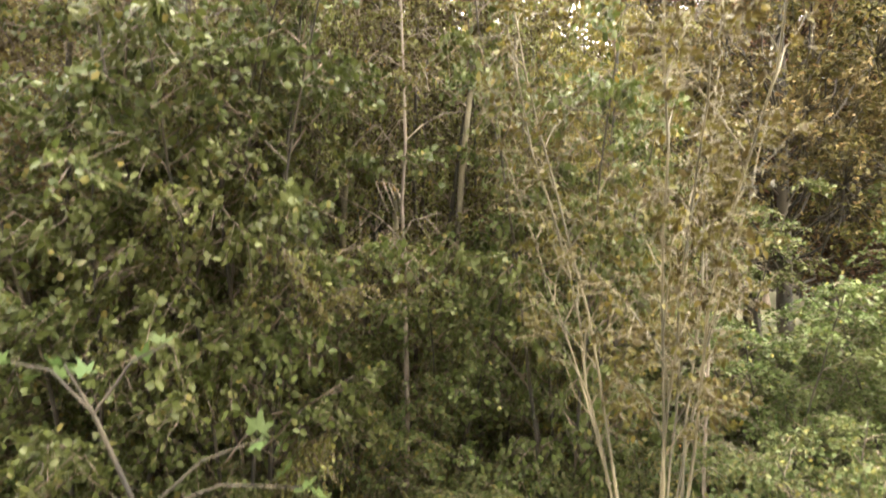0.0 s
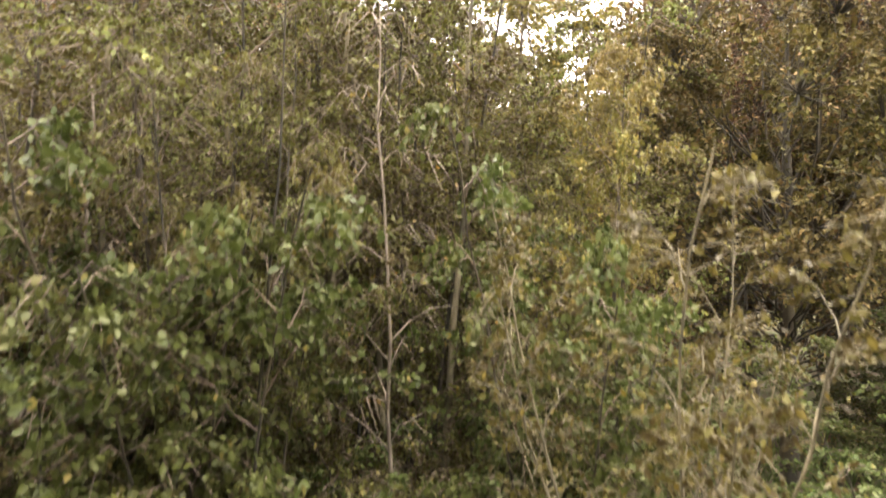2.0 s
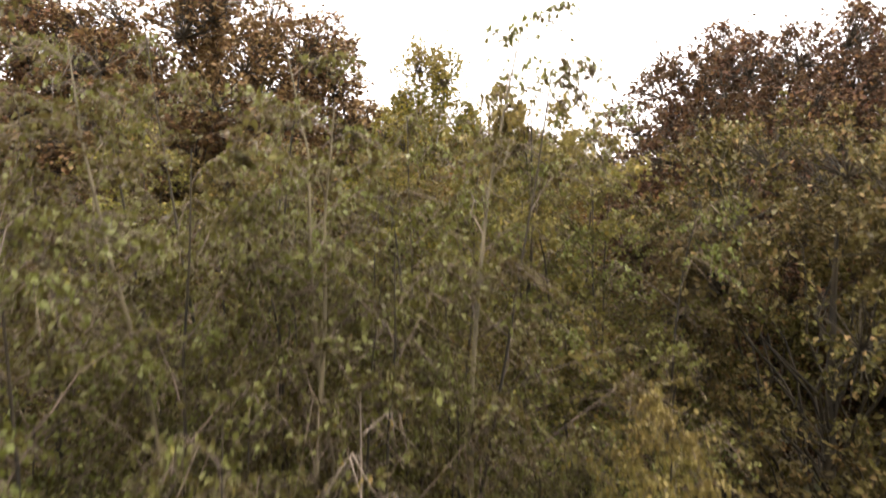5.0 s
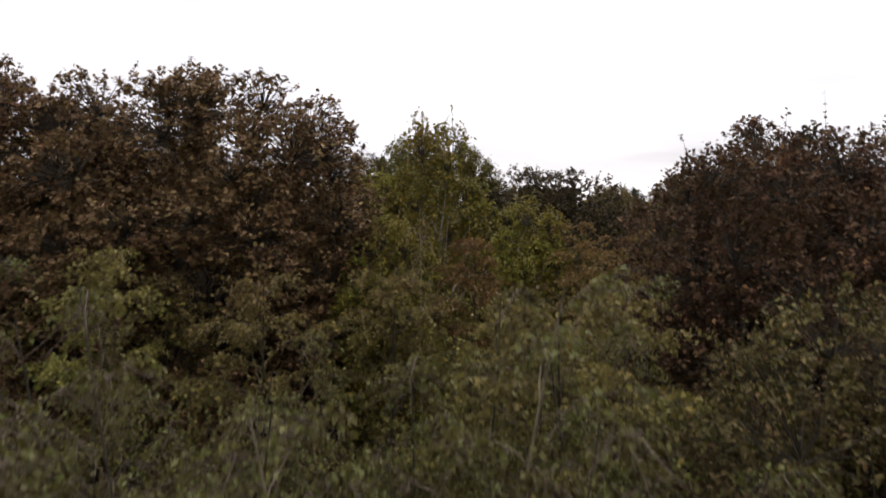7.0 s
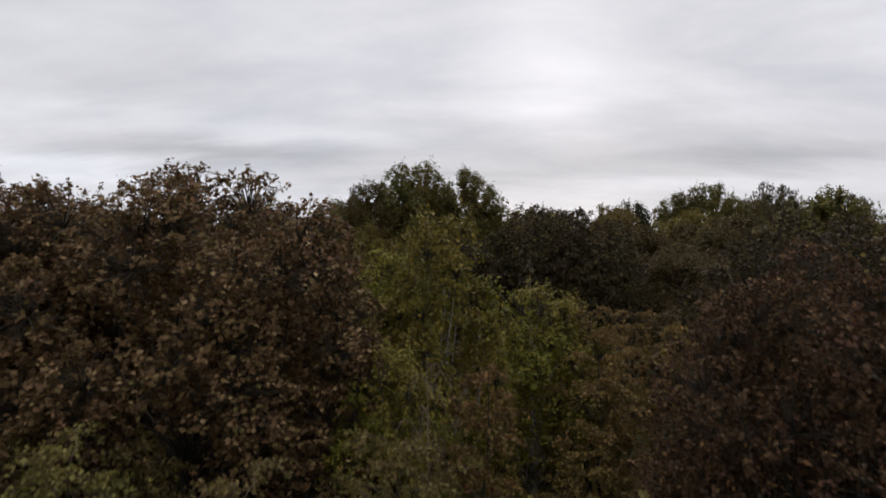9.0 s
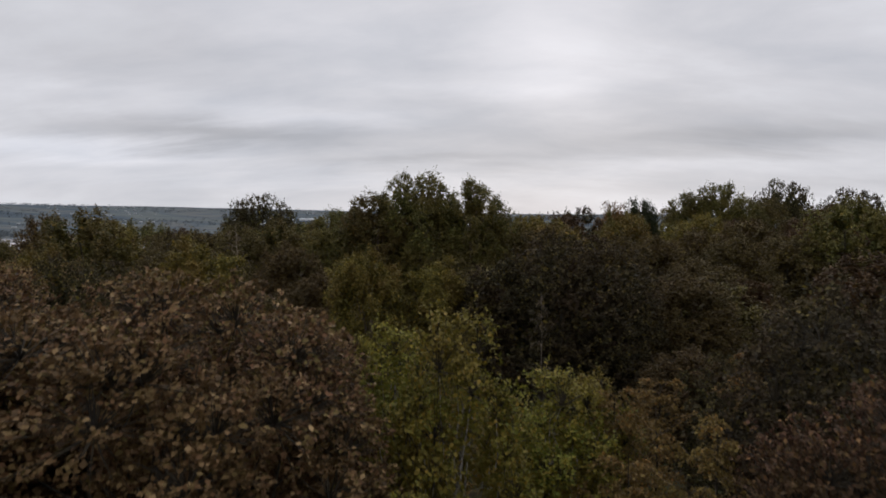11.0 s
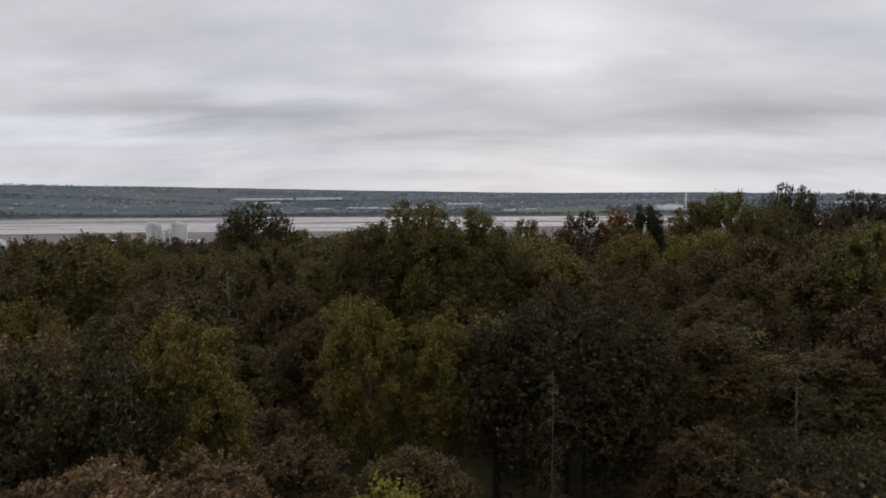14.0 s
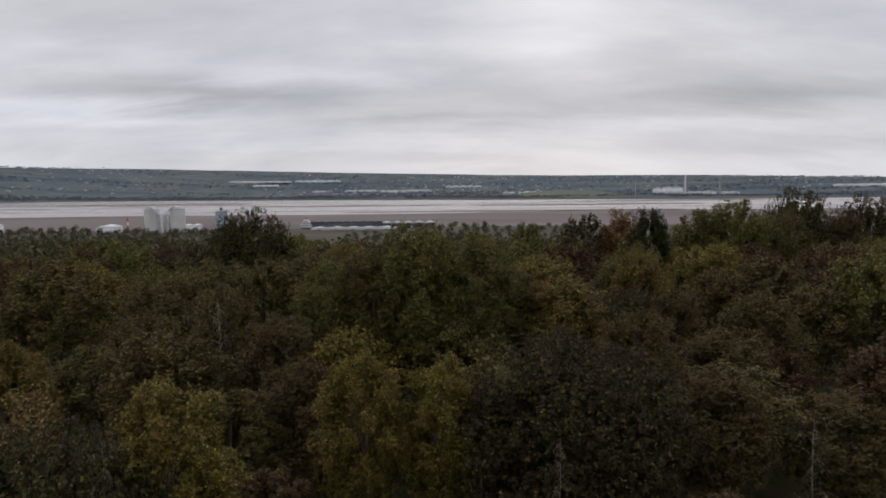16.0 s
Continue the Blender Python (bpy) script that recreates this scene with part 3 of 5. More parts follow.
    L(mx.outputs["Result"], p.inputs["Base Color"])
    L(p.outputs[0], out.inputs[0])
    return m


def build_ground():
    rings = np.concatenate([[0.0], np.geomspace(1.2, 4950, 110)])
    n = 144
    V, idx = [], []
    for r in rings:
        for j in range(n):
            a = j * 2 * math.pi / n
            x, y = r * math.sin(a), r * math.cos(a)
            V.append((x, y, ground_height(x, y)))
    ii = np.arange(len(rings) * n).reshape(len(rings), n)
    nx = np.roll(ii, -1, axis=1)
    F = np.stack([ii[:-1], ii[1:], nx[1:], nx[:-1]], -1).reshape(-1, 4)
    ob = new("ground", fast_mesh("ground", np.array(V), [F], True))
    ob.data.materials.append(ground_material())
    return tagged(ob, "leaf-littered woodland floor sloping to farmland and hills painted hazy blue", "ground", kind="structure")


ground = build_ground()

# ---------------------------------------------------------------- the thicket in front
THICKET = "young birches of the thicket"
TA = dict(leaf=0.043, branches=76, twigs=17, per_twig=17, h0=0.05, droop=0.62, twig_len=0.26, leaf_side=0.72, trunk_r=0.0048, rise=1.15, fine=True)
thicket_a = birch("birch_tree", "slender young birch with grey-green and olive leaves", "tree", THICKET, 6.9, 1.6, M_BIRCH_LEAF, 11, stems=3, spread=0.35, **TA)
thicket_b = birch("birch_tree", "slender young birch with olive and brown leaves", "tree", THICKET, 6.9, 1.6, M_BIRCH_LEAF, 12, stems=4, spread=0.4, bare_top=0.35, **TA)
thicket_c = birch("birch_tree", "thin twiggy young birch with faded brown leaves", "tree", THICKET, 6.9, 1.5, M_BIRCH_FADED, 14, stems=3, spread=0.4, bare_top=0.5, **TA)
put(thicket_c, -2.9, 4.3, turn=70)
put(thicket_a, -1.75, 4.55, turn=40, scale=0.92)
put(thicket_b, -0.35, 5.6, turn=10)
for which, x, y, turn, s, h in ((0, -0.95, 5.15, 120, 0.85, 0.94), (1, -1.1, 6.1, 200, 1.0, 1.08), (0, -2.5, 5.6, 300, 1.0, 1.04), (2, -4.0, 4.7, 80, 1.0, 0.98),
                                (0, 0.3, 5.9, 250, 0.85, 0.9), (0, -0.1, 7.3, 30, 1.1, 1.15), (0, -4.8, 6.2, 170, 1.1, 1.04), (2, -3.2, 7.2, 140, 1.05, 1.06),
                                (0, -1.8, 8.2, 60, 1.0, 1.06), (0, -5.6, 4.2, 20, 1.1, 1.0), (1, -5.6, 8.2, 90, 1.1, 1.08), (0, 0.95, 5.7, 210, 0.62, 0.7),
                                (1, 1.6, 7.4, 100, 1.05, 1.06), (0, -7.2, 6.0, 20, 1.1, 1.0), (1, -2.0, 6.9, 260, 1.0, 1.06), (0, -3.9, 8.9, 110, 1.0, 1.06), (1, -1.2, 3.95, 330, 0.62, 0.76), (0, 1.2, 8.5, 140, 1.1, 1.12)):
    again((thicket_a, thicket_b, thicket_c)[which], x, y, turn, s, h)
old = birch("birch_tree", "tall thin birch with a grey-brown stem and sparse leaves", "tree", THICKET, 7.5, 1.1, M_BIRCH_LEAF, 13, leaf=0.045, branches=44, twigs=10, per_twig=10, h0=0.4, droop=0.4, twig_len=0.3, leaf_side=0.72, trunk_r=0.0055, stems=2, spread=0.3, trunk_mat=M_STEM, fine=True)
put(old, -0.3, 5.15)
again(old, -1.05, 5.0, 140, 1.0, 0.94)
again(old, -2.3, 4.9, 250, 1.0, 0.96)
belt = birch("birch_tree", "yellow-green young birch with small leaves", "tree", THICKET, 7.2, 1.6, M_BELT, 21, leaf=0.06, branches=60, twigs=13, per_twig=18, h0=0.06, droop=0.5, leaf_side=0.75, trunk_r=0.006)
put(belt, -2.6, 10.6)
for x, y, turn, s, h in ((-0.9, 11.6, 100, 1.0, 1.0), (0.9, 10.6, 220, 0.9, 0.93), (-4.6, 10.6, 30, 1.0, 1.05), (1.9, 11.8, 300, 0.9, 0.8), (-1.4, 13.6, 60, 1.0, 0.98), (-0.2, 13.6, 160, 0.9, 0.93), (-6.6, 9.8, 250, 1.0, 1.0), (-4.0, 11.8, 200, 1.0, 1.0), (-5.7, 11.5, 80, 1.0, 1.02), (1.2, 5.0, 20, 0.5, 0.68), (0.85, 7.7, 310, 1.0, 1.0), (1.7, 9.4, 40, 0.9, 1.0)):
    again(belt, x, y, turn, s, h)

# tan many-stemmed shrub and its neighbours
shrub = birch("shrub", "many-stemmed shrub with tan and orange leaves", "shrub", "tan shrubs", 3.75, 0.8, M_TAN, 31, leaf=0.042, branches=126, twigs=6, per_twig=8, h0=0.3, droop=0.3, stems=9, spread=1.15, trunk_mat=M_STEM, branch_mat=M_STEM, trunk_r=0.0027, rise=1.4, leaf_side=0.6, fine=True)
put(shrub, 0.98, 3.35)
hazel = birch("shrub", "leafy green shrub with small rounded leaves", "shrub", "green shrubs", 3.5, 1.15, M_HAZEL, 33, leaf=0.05, branches=84, twigs=14, per_twig=14, h0=0.06, droop=0.6, stems=6, spread=1.0, leaf_side=0.8, trunk_r=0.006, trunk_mat=M_BARK, fine=True, bundle=True)
put(hazel, -2.1, 3.75)
again(hazel, -1.75, 4.15, 260, 1.05, 1.25)
for x, y, turn, s, h in ((-1.3, 3.9, 80, 0.95, 1.12), (-3.3, 4.2, 200, 1.1, 1.08), (-4.4, 4.0, 10, 1.1, 1.05), (-0.1, 4.9, 150, 0.85, 0.78), (2.5, 5.2, 290, 0.75, 0.5), (3.6, 5.4, 40, 0.9, 0.6), (5.2, 5.6, 130, 1.1, 0.8), (0.72, 4.6, 230, 0.9, 1.2), (2.2, 6.1, 330, 0.9, 0.75)):
    again(hazel, x, y, turn, s, h)
low = birch("shrub", "low dense shrub with green and yellow leaves", "shrub", "low shrubs", 2.0, 1.3, M_BRAMBLE, 32, leaf=0.05, branches=84, twigs=9, per_twig=16, h0=0.05, droop=0.6, stems=7, spread=1.3, leaf_side=0.8, fine=True, bundle=True)
put(low, -0.6, 4.6, scale=0.62)
for x, y, turn, s, h in ((2.1, 3.6, 60, 1.0, 0.78), (0.2, 4.3, 150, 0.9, 0.5), (-3.9, 4.6, 220, 0.9, 0.7), (3.3, 4.6, 300, 0.9, 0.5), (-1.6, 3.6, 20, 0.8, 0.62), (-2.6, 4.2, 70, 1.2, 1.1), (4.6, 5.0, 10, 1.1, 0.7), (1.3, 4.6, 40, 0.9, 0.62), (5.4, 7.2, 20, 1.5, 1.2), (6.6, 7.0, 120, 1.6, 1.3), (7.8, 7.8, 250, 1.7, 1.3), (8.6, 12.0, 50, 1.8, 1.5), (6.4, 9.6, 160, 1.6, 1.3), (10.6, 8.6, 90, 1.7, 1.4), (-0.2, 6.0, 90, 1.2, 1.0), (0.8, 6.2, 70, 1.2, 0.9), (2.2, 7.2, 170, 1.2, 1.0)):
    again(low, x, y, turn, s, h)

# ---------------------------------------------------------------- oaks beside and behind the thicket
oak_r = oak("oak_tree", "young oak with olive and russet autumn leaves", "tree", "oaks beside the thicket", 7.5, 2.1, M_OAK_OLIVE, 41, leaf=0.062, lobes=58, tips=46, per_tip=14, base=0.2, sprigs=16, whip=0.7, power=2.2, tight=0.6, fine=True, width=0.58, lump=0.3)
put(oak_r, 4.05, 7.95)
again(oak_r, 7.6, 9.2, 130, 1.15, 1.02)
oak_b = oak("oak_tree", "dark oak with russet leaves and tall bare-tipped shoots", "tree", "oaks beside the thicket", 10.3, 3.0, M_OAK_RUST_DARK, 45, leaf=0.078, lobes=120, tips=42, per_tip=14, base=0.06, sprigs=18, whip=1.5, power=2.4, crest=0.95, tight=0.55, width=0.7, lump=0.25)
put(oak_b, 5.8, 12.7)
again(oak_b, 9.2, 12.8, 70, 1.12, 1.03)
oak_r2 = oak("oak_tree", "oak with dark green and russet leaves", "tree", "oaks beside the thicket", 11.0, 3.3, M_OAK_DARK, 42, leaf=0.105, lobes=56, tips=36, per_tip=14, base=0.1, sprigs=14, tight=0.6)
put(oak_r2, 8.2, 17.8)
again(oak_r2, 13.2, 18.6, 200, 1.1, 0.86)
oak_l = oak("oak_tree", "broad oak with russet and olive leaves in dense clusters", "tree", "broad oaks", 12.7, 3.2, M_OAK_RUSSET, 43, leaf=0.084, lobes=150, tips=48, per_tip=14, base=0.06, sprigs=40, whip=0.4, power=2.7, crest=0.96, even=0.7, tight=0.5, width=0.72, lump=0.24, inner=0.35)
put(oak_l, -4.75, 14.6)
oak_l.matrix_basis = oak_l.matrix_basis @ Matrix.Diagonal((1.14, 1.14, 0.92, 1))
again(oak_l, -9.3, 15.2, 320, 1.0, 1.02)
again(oak_l, -6.6, 18.2, 200, 1.0, 0.92)
again(oak_l, -12.6, 15.0, 60, 1.08, 0.9)
again(oak_l, -12.5, 11.0, 250, 1.1, 0.85)

# small birches in the gap
gap_birch = oak("birch_tree", "slender birch with bright yellow-green leaves", "tree", "birches in the gap", 10.9, 1.6, M_GAP_LEAF, 51, leaf=0.075, lobes=72, tips=24, per_tip=13, base=0.03, sprigs=30, trunk_mat=M_BIRCH_BARK, plume=1.6, power=2.0, crest=0.97, slim=0.3, whip=0.8, inner=0.35)
put(gap_birch, -0.25, 15.9, scale=1.04)
again(gap_birch, -0.95, 13.3, 50, 0.75, 0.79)
again(gap_birch, 1.9, 18.2, 100, 1.05, 0.84)
again(gap_birch, 3.0, 19.4, 210, 0.9, 0.8)
again(gap_birch, -1.5, 19.0, 310, 1.0, 0.92)
tan_birch = birch("birch_tree", "small birch with brown and orange leaves", "tree", "birches in the gap", 8.2, 1.6, M_ORANGE, 52, leaf=0.075, branches=48, twigs=14, per_twig=15, h0=0.06, trunk_r=0.007, droop=0.5, leaf_side=0.75)
put(tan_birch, 3.4, 18.6)
again(tan_birch, 0.4, 13.4, 240, 0.9, 0.95)
for x, y, turn, s, h in ((1.2, 20.5, 70, 1.1, 0.9), (4.9, 20.8, 170, 1.0, 0.95), (-1.6, 20.8, 270, 1.0, 0.95), (3.0, 16.4, 320, 1.0, 0.92), (4.7, 17.0, 240, 1.0, 0.98), (2.4, 15.4, 200, 0.9, 0.72), (-0.4, 14.6, 20, 0.9, 0.7), (3.4, 13.4, 80, 0.9, 0.75), (7.6, 21.5, 120, 1.1, 1.0)):
    again(tan_birch, x, y, turn, s, h)

# ---------------------------------------------------------------- the wood behind
WOOD = "trees of the wood"
MID = dict(sprigs=44, base=0.2, joined=True, lump=0.28, inner=0.3, inner_size=2.2)
wood = {
    "yellow": oak("birch_tree", "birch with a yellow-green autumn crown", "tree", WOOD, 12.0, 2.3, M_BIRCH_YELLOW, 61, leaf=0.09, lobes=56, tips=34, per_tip=15, power=1.9, crest=0.95, slim=0.3, plume=1.4, trunk_mat=M_TWIG, whip=0.9, **MID),
    "green": oak("birch_tree", "tall birch with a dark green hanging crown", "tree", WOOD, 14.5, 2.9, M_BIRCH_GREEN, 62, leaf=0.1, lobes=64, tips=34, per_tip=15, power=2.0, crest=0.93, slim=0.25, plume=1.3, trunk_mat=M_TWIG, whip=0.8, **MID),
    "brown": oak("birch_tree", "birch with a thin brown autumn crown", "tree", WOOD, 12.0, 2.5, M_BIRCH_BROWN, 63, leaf=0.09, lobes=56, tips=32, per_tip=14, power=1.9, crest=0.95, slim=0.3, plume=1.4, trunk_mat=M_TWIG, whip=0.9, **MID),
    "oak": oak("oak_tree", "oak with a dark green domed crown", "tree", WOOD, 11.3, 4.6, M_OAK_DARK, 64, leaf=0.11, lobes=110, tips=30, per_tip=12, tight=0.5, power=2.3, crest=0.95, **{**MID, "lump": 0.22}),
    "russet": oak("oak_tree", "oak with a russet domed crown", "tree", WOOD, 10.5, 3.4, M_OAK_RUSSET, 65, leaf=0.105, lobes=64, tips=30, per_tip=14, power=2.3, crest=0.95, **MID),
}
first = {"yellow": (-9.6, 28.8), "green": (-4.6, 46.0), "brown": (-13.0, 45.0), "oak": (4.8, 33.8), "russet": (-17.0, 29.5)}
for key, (x, y) in first.items():
    put(wood[key], x, y)
PLACED = [
    ("yellow", -3.9, 34.6, 60, 0.9, 0.94), ("yellow", -0.6, 35.0, 130, 0.85, 0.90), ("brown", 13.6, 48.0, 200, 1.1, 0.93), ("yellow", -20.5, 37.0, 90, 1.0, 0.93),
    ("green", -1.8, 46.4, 70, 1.05, 1.1), ("green", 1.4, 47.0, 190, 1.0, 1.07), ("green", -7.4, 48.5, 250, 1.0, 0.92), ("green", 3.8, 49.0, 20, 0.9, 0.9),
    ("brown", -9.5, 42.0, 120, 1.1, 0.92), ("brown", -16.5, 42.0, 200, 1.1, 0.93), ("brown", -18.5, 48.0, 20, 1.2, 0.98), ("brown", -6.8, 38.0, 300, 1.0, 0.8),
    ("brown", 11.6, 36.5, 80, 1.1, 0.8), ("brown", 9.6, 41.5, 160, 1.1, 0.93), ("brown", 14.6, 42.0, 30, 1.2, 0.82), ("brown", 18.6, 46.0, 250, 1.2, 0.93),
    ("oak", -12.6, 26.5, 100, 0.75, 0.93), ("russet", -22.0, 30.5, 10, 0.9, 0.95), ("brown", 17.8, 37.0, 70, 1.2, 0.68), ("brown", 23.0, 41.0, 140, 1.2, 0.75),
    ("brown", -10.2, 36.5, 210, 1.0, 0.72), ("brown", -7.0, 31.5, 10, 0.9, 0.6), ("brown", -5.6, 27.0, 100, 1.0, 0.65), ("brown", -1.5, 27.5, 40, 1.0, 0.6),
    ("oak", 10.8, 26.0, 130, 0.7, 0.66), ("brown", 8.8, 28.6, 250, 0.9, 0.6), ("oak", 16.0, 25.0, 30, 0.75, 0.66), ("russet", -16.0, 21.5, 300, 0.9, 0.9), ("brown", -9.4, 22.0, 70, 1.0, 0.7), ("brown", -4.6, 22.2, 170, 1.0, 0.65),
]
taken = [p for p in first.values()] + [(x, y) for _, x, y, *_ in PLACED]
for key, x, y, turn, sx, sz in PLACED:
    again(wood[key], x, y, turn, sx, sz)

COARSE = dict(sprigs=24, base=0.36, joined=True, lump=0.3, inner=0.4, inner_size=1.9)
far_kinds = {
    "yellow": oak("birch_tree", "birch with a yellow-green autumn crown", "tree", WOOD, 12.0, 2.6, M_BIRCH_YELLOW, 71, leaf=0.13, lobes=40, tips=20, per_tip=11, power=1.75, crest=0.96, slim=0.3, plume=1.25, trunk_mat=M_BARK, whip=0.7, **COARSE),
    "green": oak("birch_tree", "birch with a dull green crown", "tree", WOOD, 12.0, 2.8, M_BIRCH_GREEN, 72, leaf=0.13, lobes=40, tips=20, per_tip=11, power=1.75, crest=0.96, slim=0.3, plume=1.25, trunk_mat=M_BARK, whip=0.7, **COARSE),
    "brown": oak("birch_tree", "birch with a thin brown autumn crown", "tree", WOOD, 12.0, 2.7, M_BIRCH_BROWN, 73, leaf=0.13, lobes=40, tips=20, per_tip=11, power=1.75, crest=0.96, slim=0.3, plume=1.25, trunk_mat=M_BARK, whip=0.7, **COARSE),
    "oak": oak("oak_tree", "oak with a dark green domed crown", "tree", WOOD, 12.0, 3.6, M_OAK_DARK, 74, leaf=0.15, lobes=46, tips=20, per_tip=11, crest=0.97, **COARSE),
    "holly": oak("evergreen_tree", "dense dark evergreen tree with a rounded crown", "tree", WOOD, 12.0, 2.9, M_HOLLY, 75, leaf=0.15, lobes=46, tips=20, per_tip=11, power=2.6, crest=0.97, **COARSE),
    "rust": oak("oak_tree", "oak with a rust-red autumn crown", "tree", WOOD, 12.0, 3.2, M_RUST, 76, leaf=0.15, lobes=40, tips=20, per_tip=11, crest=0.97, **COARSE),
}
BACK = dict(sprigs=12, base=0.4, joined=True, lump=0.28, inner=0.3, inner_size=1.9, leaf=0.19, lobes=34, tips=12, per_tip=9, power=1.75, crest=0.96, slim=0.4, whip=0.6)
back_kinds = {
    "yellow": oak("birch_tree", "birch with a yellow-green autumn crown", "tree", WOOD, 12.0, 2.6, M_BIRCH_YELLOW, 91, trunk_mat=M_BARK, plume=1.25, **BACK),
    "green": oak("birch_tree", "birch with a dull green crown", "tree", WOOD, 12.0, 2.8, M_BIRCH_GREEN, 92, trunk_mat=M_BARK, plume=1.25, **BACK),
    "brown": oak("birch_tree", "birch with a thin brown autumn crown", "tree", WOOD, 12.0, 2.7, M_BIRCH_BROWN, 93, trunk_mat=M_BARK, plume=1.25, **BACK),
    "oak": oak("oak_tree", "oak with a dark green domed crown", "tree", WOOD, 12.0, 3.6, M_OAK_DARK, 94, **BACK),
}
for key, x in (("yellow", -6.0), ("green", 6.0), ("brown", 12.0), ("oak", -14.0)):
    put(back_kinds[key], x, 96.0, scale=0.85)
first = {"yellow": (22.0, 60.0), "green": (34.0, 64.0), "brown": (26.5, 64.0), "oak": (-26.0, 86.0), "holly": (23.1, 80.5), "rust": (21.2, 85.0)}
tall = {"yellow": (1.0, 1.05), "green": (1.1, 1.0), "brown": (1.1, 1.0), "oak": (1.1, 0.95), "holly": (0.8, 1.2), "rust": (0.9, 1.17)}
for key, (x, y) in first.items():
    put(far_kinds[key], x, y)
    far_kinds[key].matrix_basis = pose(x, y, ground_height(x, y)) @ Matrix.Diagonal((tall[key][0], tall[key][0], tall[key][1], 1))


def again_far(key, x, y, turn, sx, sz):
    c = copy_thing(back_kinds[key] if y > 72 and key in back_kinds else far_kinds[key], Matrix())
    c.matrix_basis = pose(x, y, ground_height(x, y), 0, 0, turn) @ Matrix.Diagonal((sx, sx, sz, 1))
    taken.append((x, y))


taken += list(first.values()) + [(-6.0, 96.0), (6.0, 96.0), (12.0, 96.0), (-14.0, 96.0)]
for key, x, y, sx, sz in (("green", 27.8, 70.0, 1.1, 1.13), ("green", 32.0, 72.0, 1.1, 1.02), ("oak", 39.5, 80.5, 0.8, 1.42), ("oak", 49.4, 83.0, 0.9, 1.36), ("brown", 35.6, 75.0, 1.3, 1.2), ("brown", 45.0, 80.0, 1.3, 1.16),
                          ("green", 24.7, 71.0, 1.0, 1.06), ("oak", -20.8, 76.5, 0.95, 1.29)):
    again(wood[key], x, y, 37 * x, sx, sz)
    taken.append((x, y))
for key, x, y, sx, sz in ( ("yellow", -23.5, 80.0, 1.2, 1.05), ("green", -16.0, 79.0, 1.3, 1.0), ("oak", 16.6, 85.0, 0.9, 1.16), ("green", 9.5, 84.0, 0.8, 1.1), ("oak", 19.0, 104.0, 1.1, 0.9), ("oak", 14.5, 100.0, 1.0, 0.93),
                          ("green", -38.0, 78.0, 1.2, 0.98), ("green", -31.0, 70.0, 1.2, 1.0), ("oak", -47.0, 66.0, 1.1, 0.95)):
    again_far(key, x, y, 37 * x, sx, sz)

# sight lines from the camera's end point kept clear to trees against the estuary
LANDMARKS = [(23.1, 80.5), (21.2, 85.0), (-20.8, 76.5), (16.6, 85.0)]
rng = random.Random(5)
KINDS = ["brown"] * 9 + ["yellow"] * 6 + ["green"] * 7 + ["oak"] * 4
cells = []
y = 38.0
while y < 114:
    step = 5.4 if y < 60 else 6.2
    half = 0.80 * y + 9
    x = -half + rng.uniform(0, step)
    while x < half:
        cells.append((x + rng.uniform(-1.3, 1.3), y + rng.uniform(-1.3, 1.3)))
        x += step
    y += step
for x, y in cells:
    if any((x - a) ** 2 + (y - b) ** 2 < 2.7 ** 2 for a, b in taken):
        continue
    if any(y < b + 2 and b - y < 14 and abs(x - a * (y - 9) / (b - 9)) < 3.4 for a, b in LANDMARKS):
        continue
    key = rng.choice(KINDS)
    if 8 < x < 24 and y < 48:
        key = "brown"
    elif x > 12 and y < 60:
        key = rng.choice(["brown", "brown", "brown", "green", "yellow"])
    top = 11.8 - 1.8 * smooth(70, 112, y) - 2.8 * smooth(-14, -50, x) + rng.gauss(0, 1.25)
    if y < 46:
        top -= 1.8
    if y > 50:
        top = min(top, 17.4 - 0.084 * (y - 9) - ground_height(x, y) - rng.uniform(0, 1.0))
    again_far(key, x, y, rng.uniform(0, 360), rng.uniform(0.95, 1.3), top / 12.0)

# unseen trees added behind the start close the glade and shade the thicket's front
for i in range(22):
    a = radians(98 + i * 164 / 21)
    r = 7.2 + 2.6 * (i % 3)
    again_far(("brown", "green", "oak", "yellow")[i % 4], r * math.sin(a), r * math.cos(a), 50 * i, 1.1, 0.74 + 0.05 * (i % 4))

# pale dead saplings standing in the thicket
dead = birch("dead_sapling", "bare pale dead sapling with curling twigs", "sapling", "dead saplings", 5.1, 0.9, M_ORANGE, 81, leaf=0.04, branches=26, twigs=5, per_twig=1, h0=0.3, droop=0.9, trunk_mat=M_DEAD, branch_mat=M_DEAD, trunk_r=0.0034)
put(dead, -2.3, 4.2)
again(dead, -0.35, 4.5, 190, 0.9, 1.0)
again(dead, 1.5, 4.0, 250, 0.7, 0.42)
again(dead, -12.4, 41.6, 30, 2.2, 2.25)
# stands in for the gap birch's pale trunk, set nearer so it shows
again(dead, -0.35, 12.3, 80, 0.8, 1.62)
again(dead, 3.3, 28.8, 40, 0.9, 1.8)
again(dead, 15.2, 34.4, 90, 1.8, 1.5)
again(dead, -10.2, 26.4, 160, 1.3, 2.0)


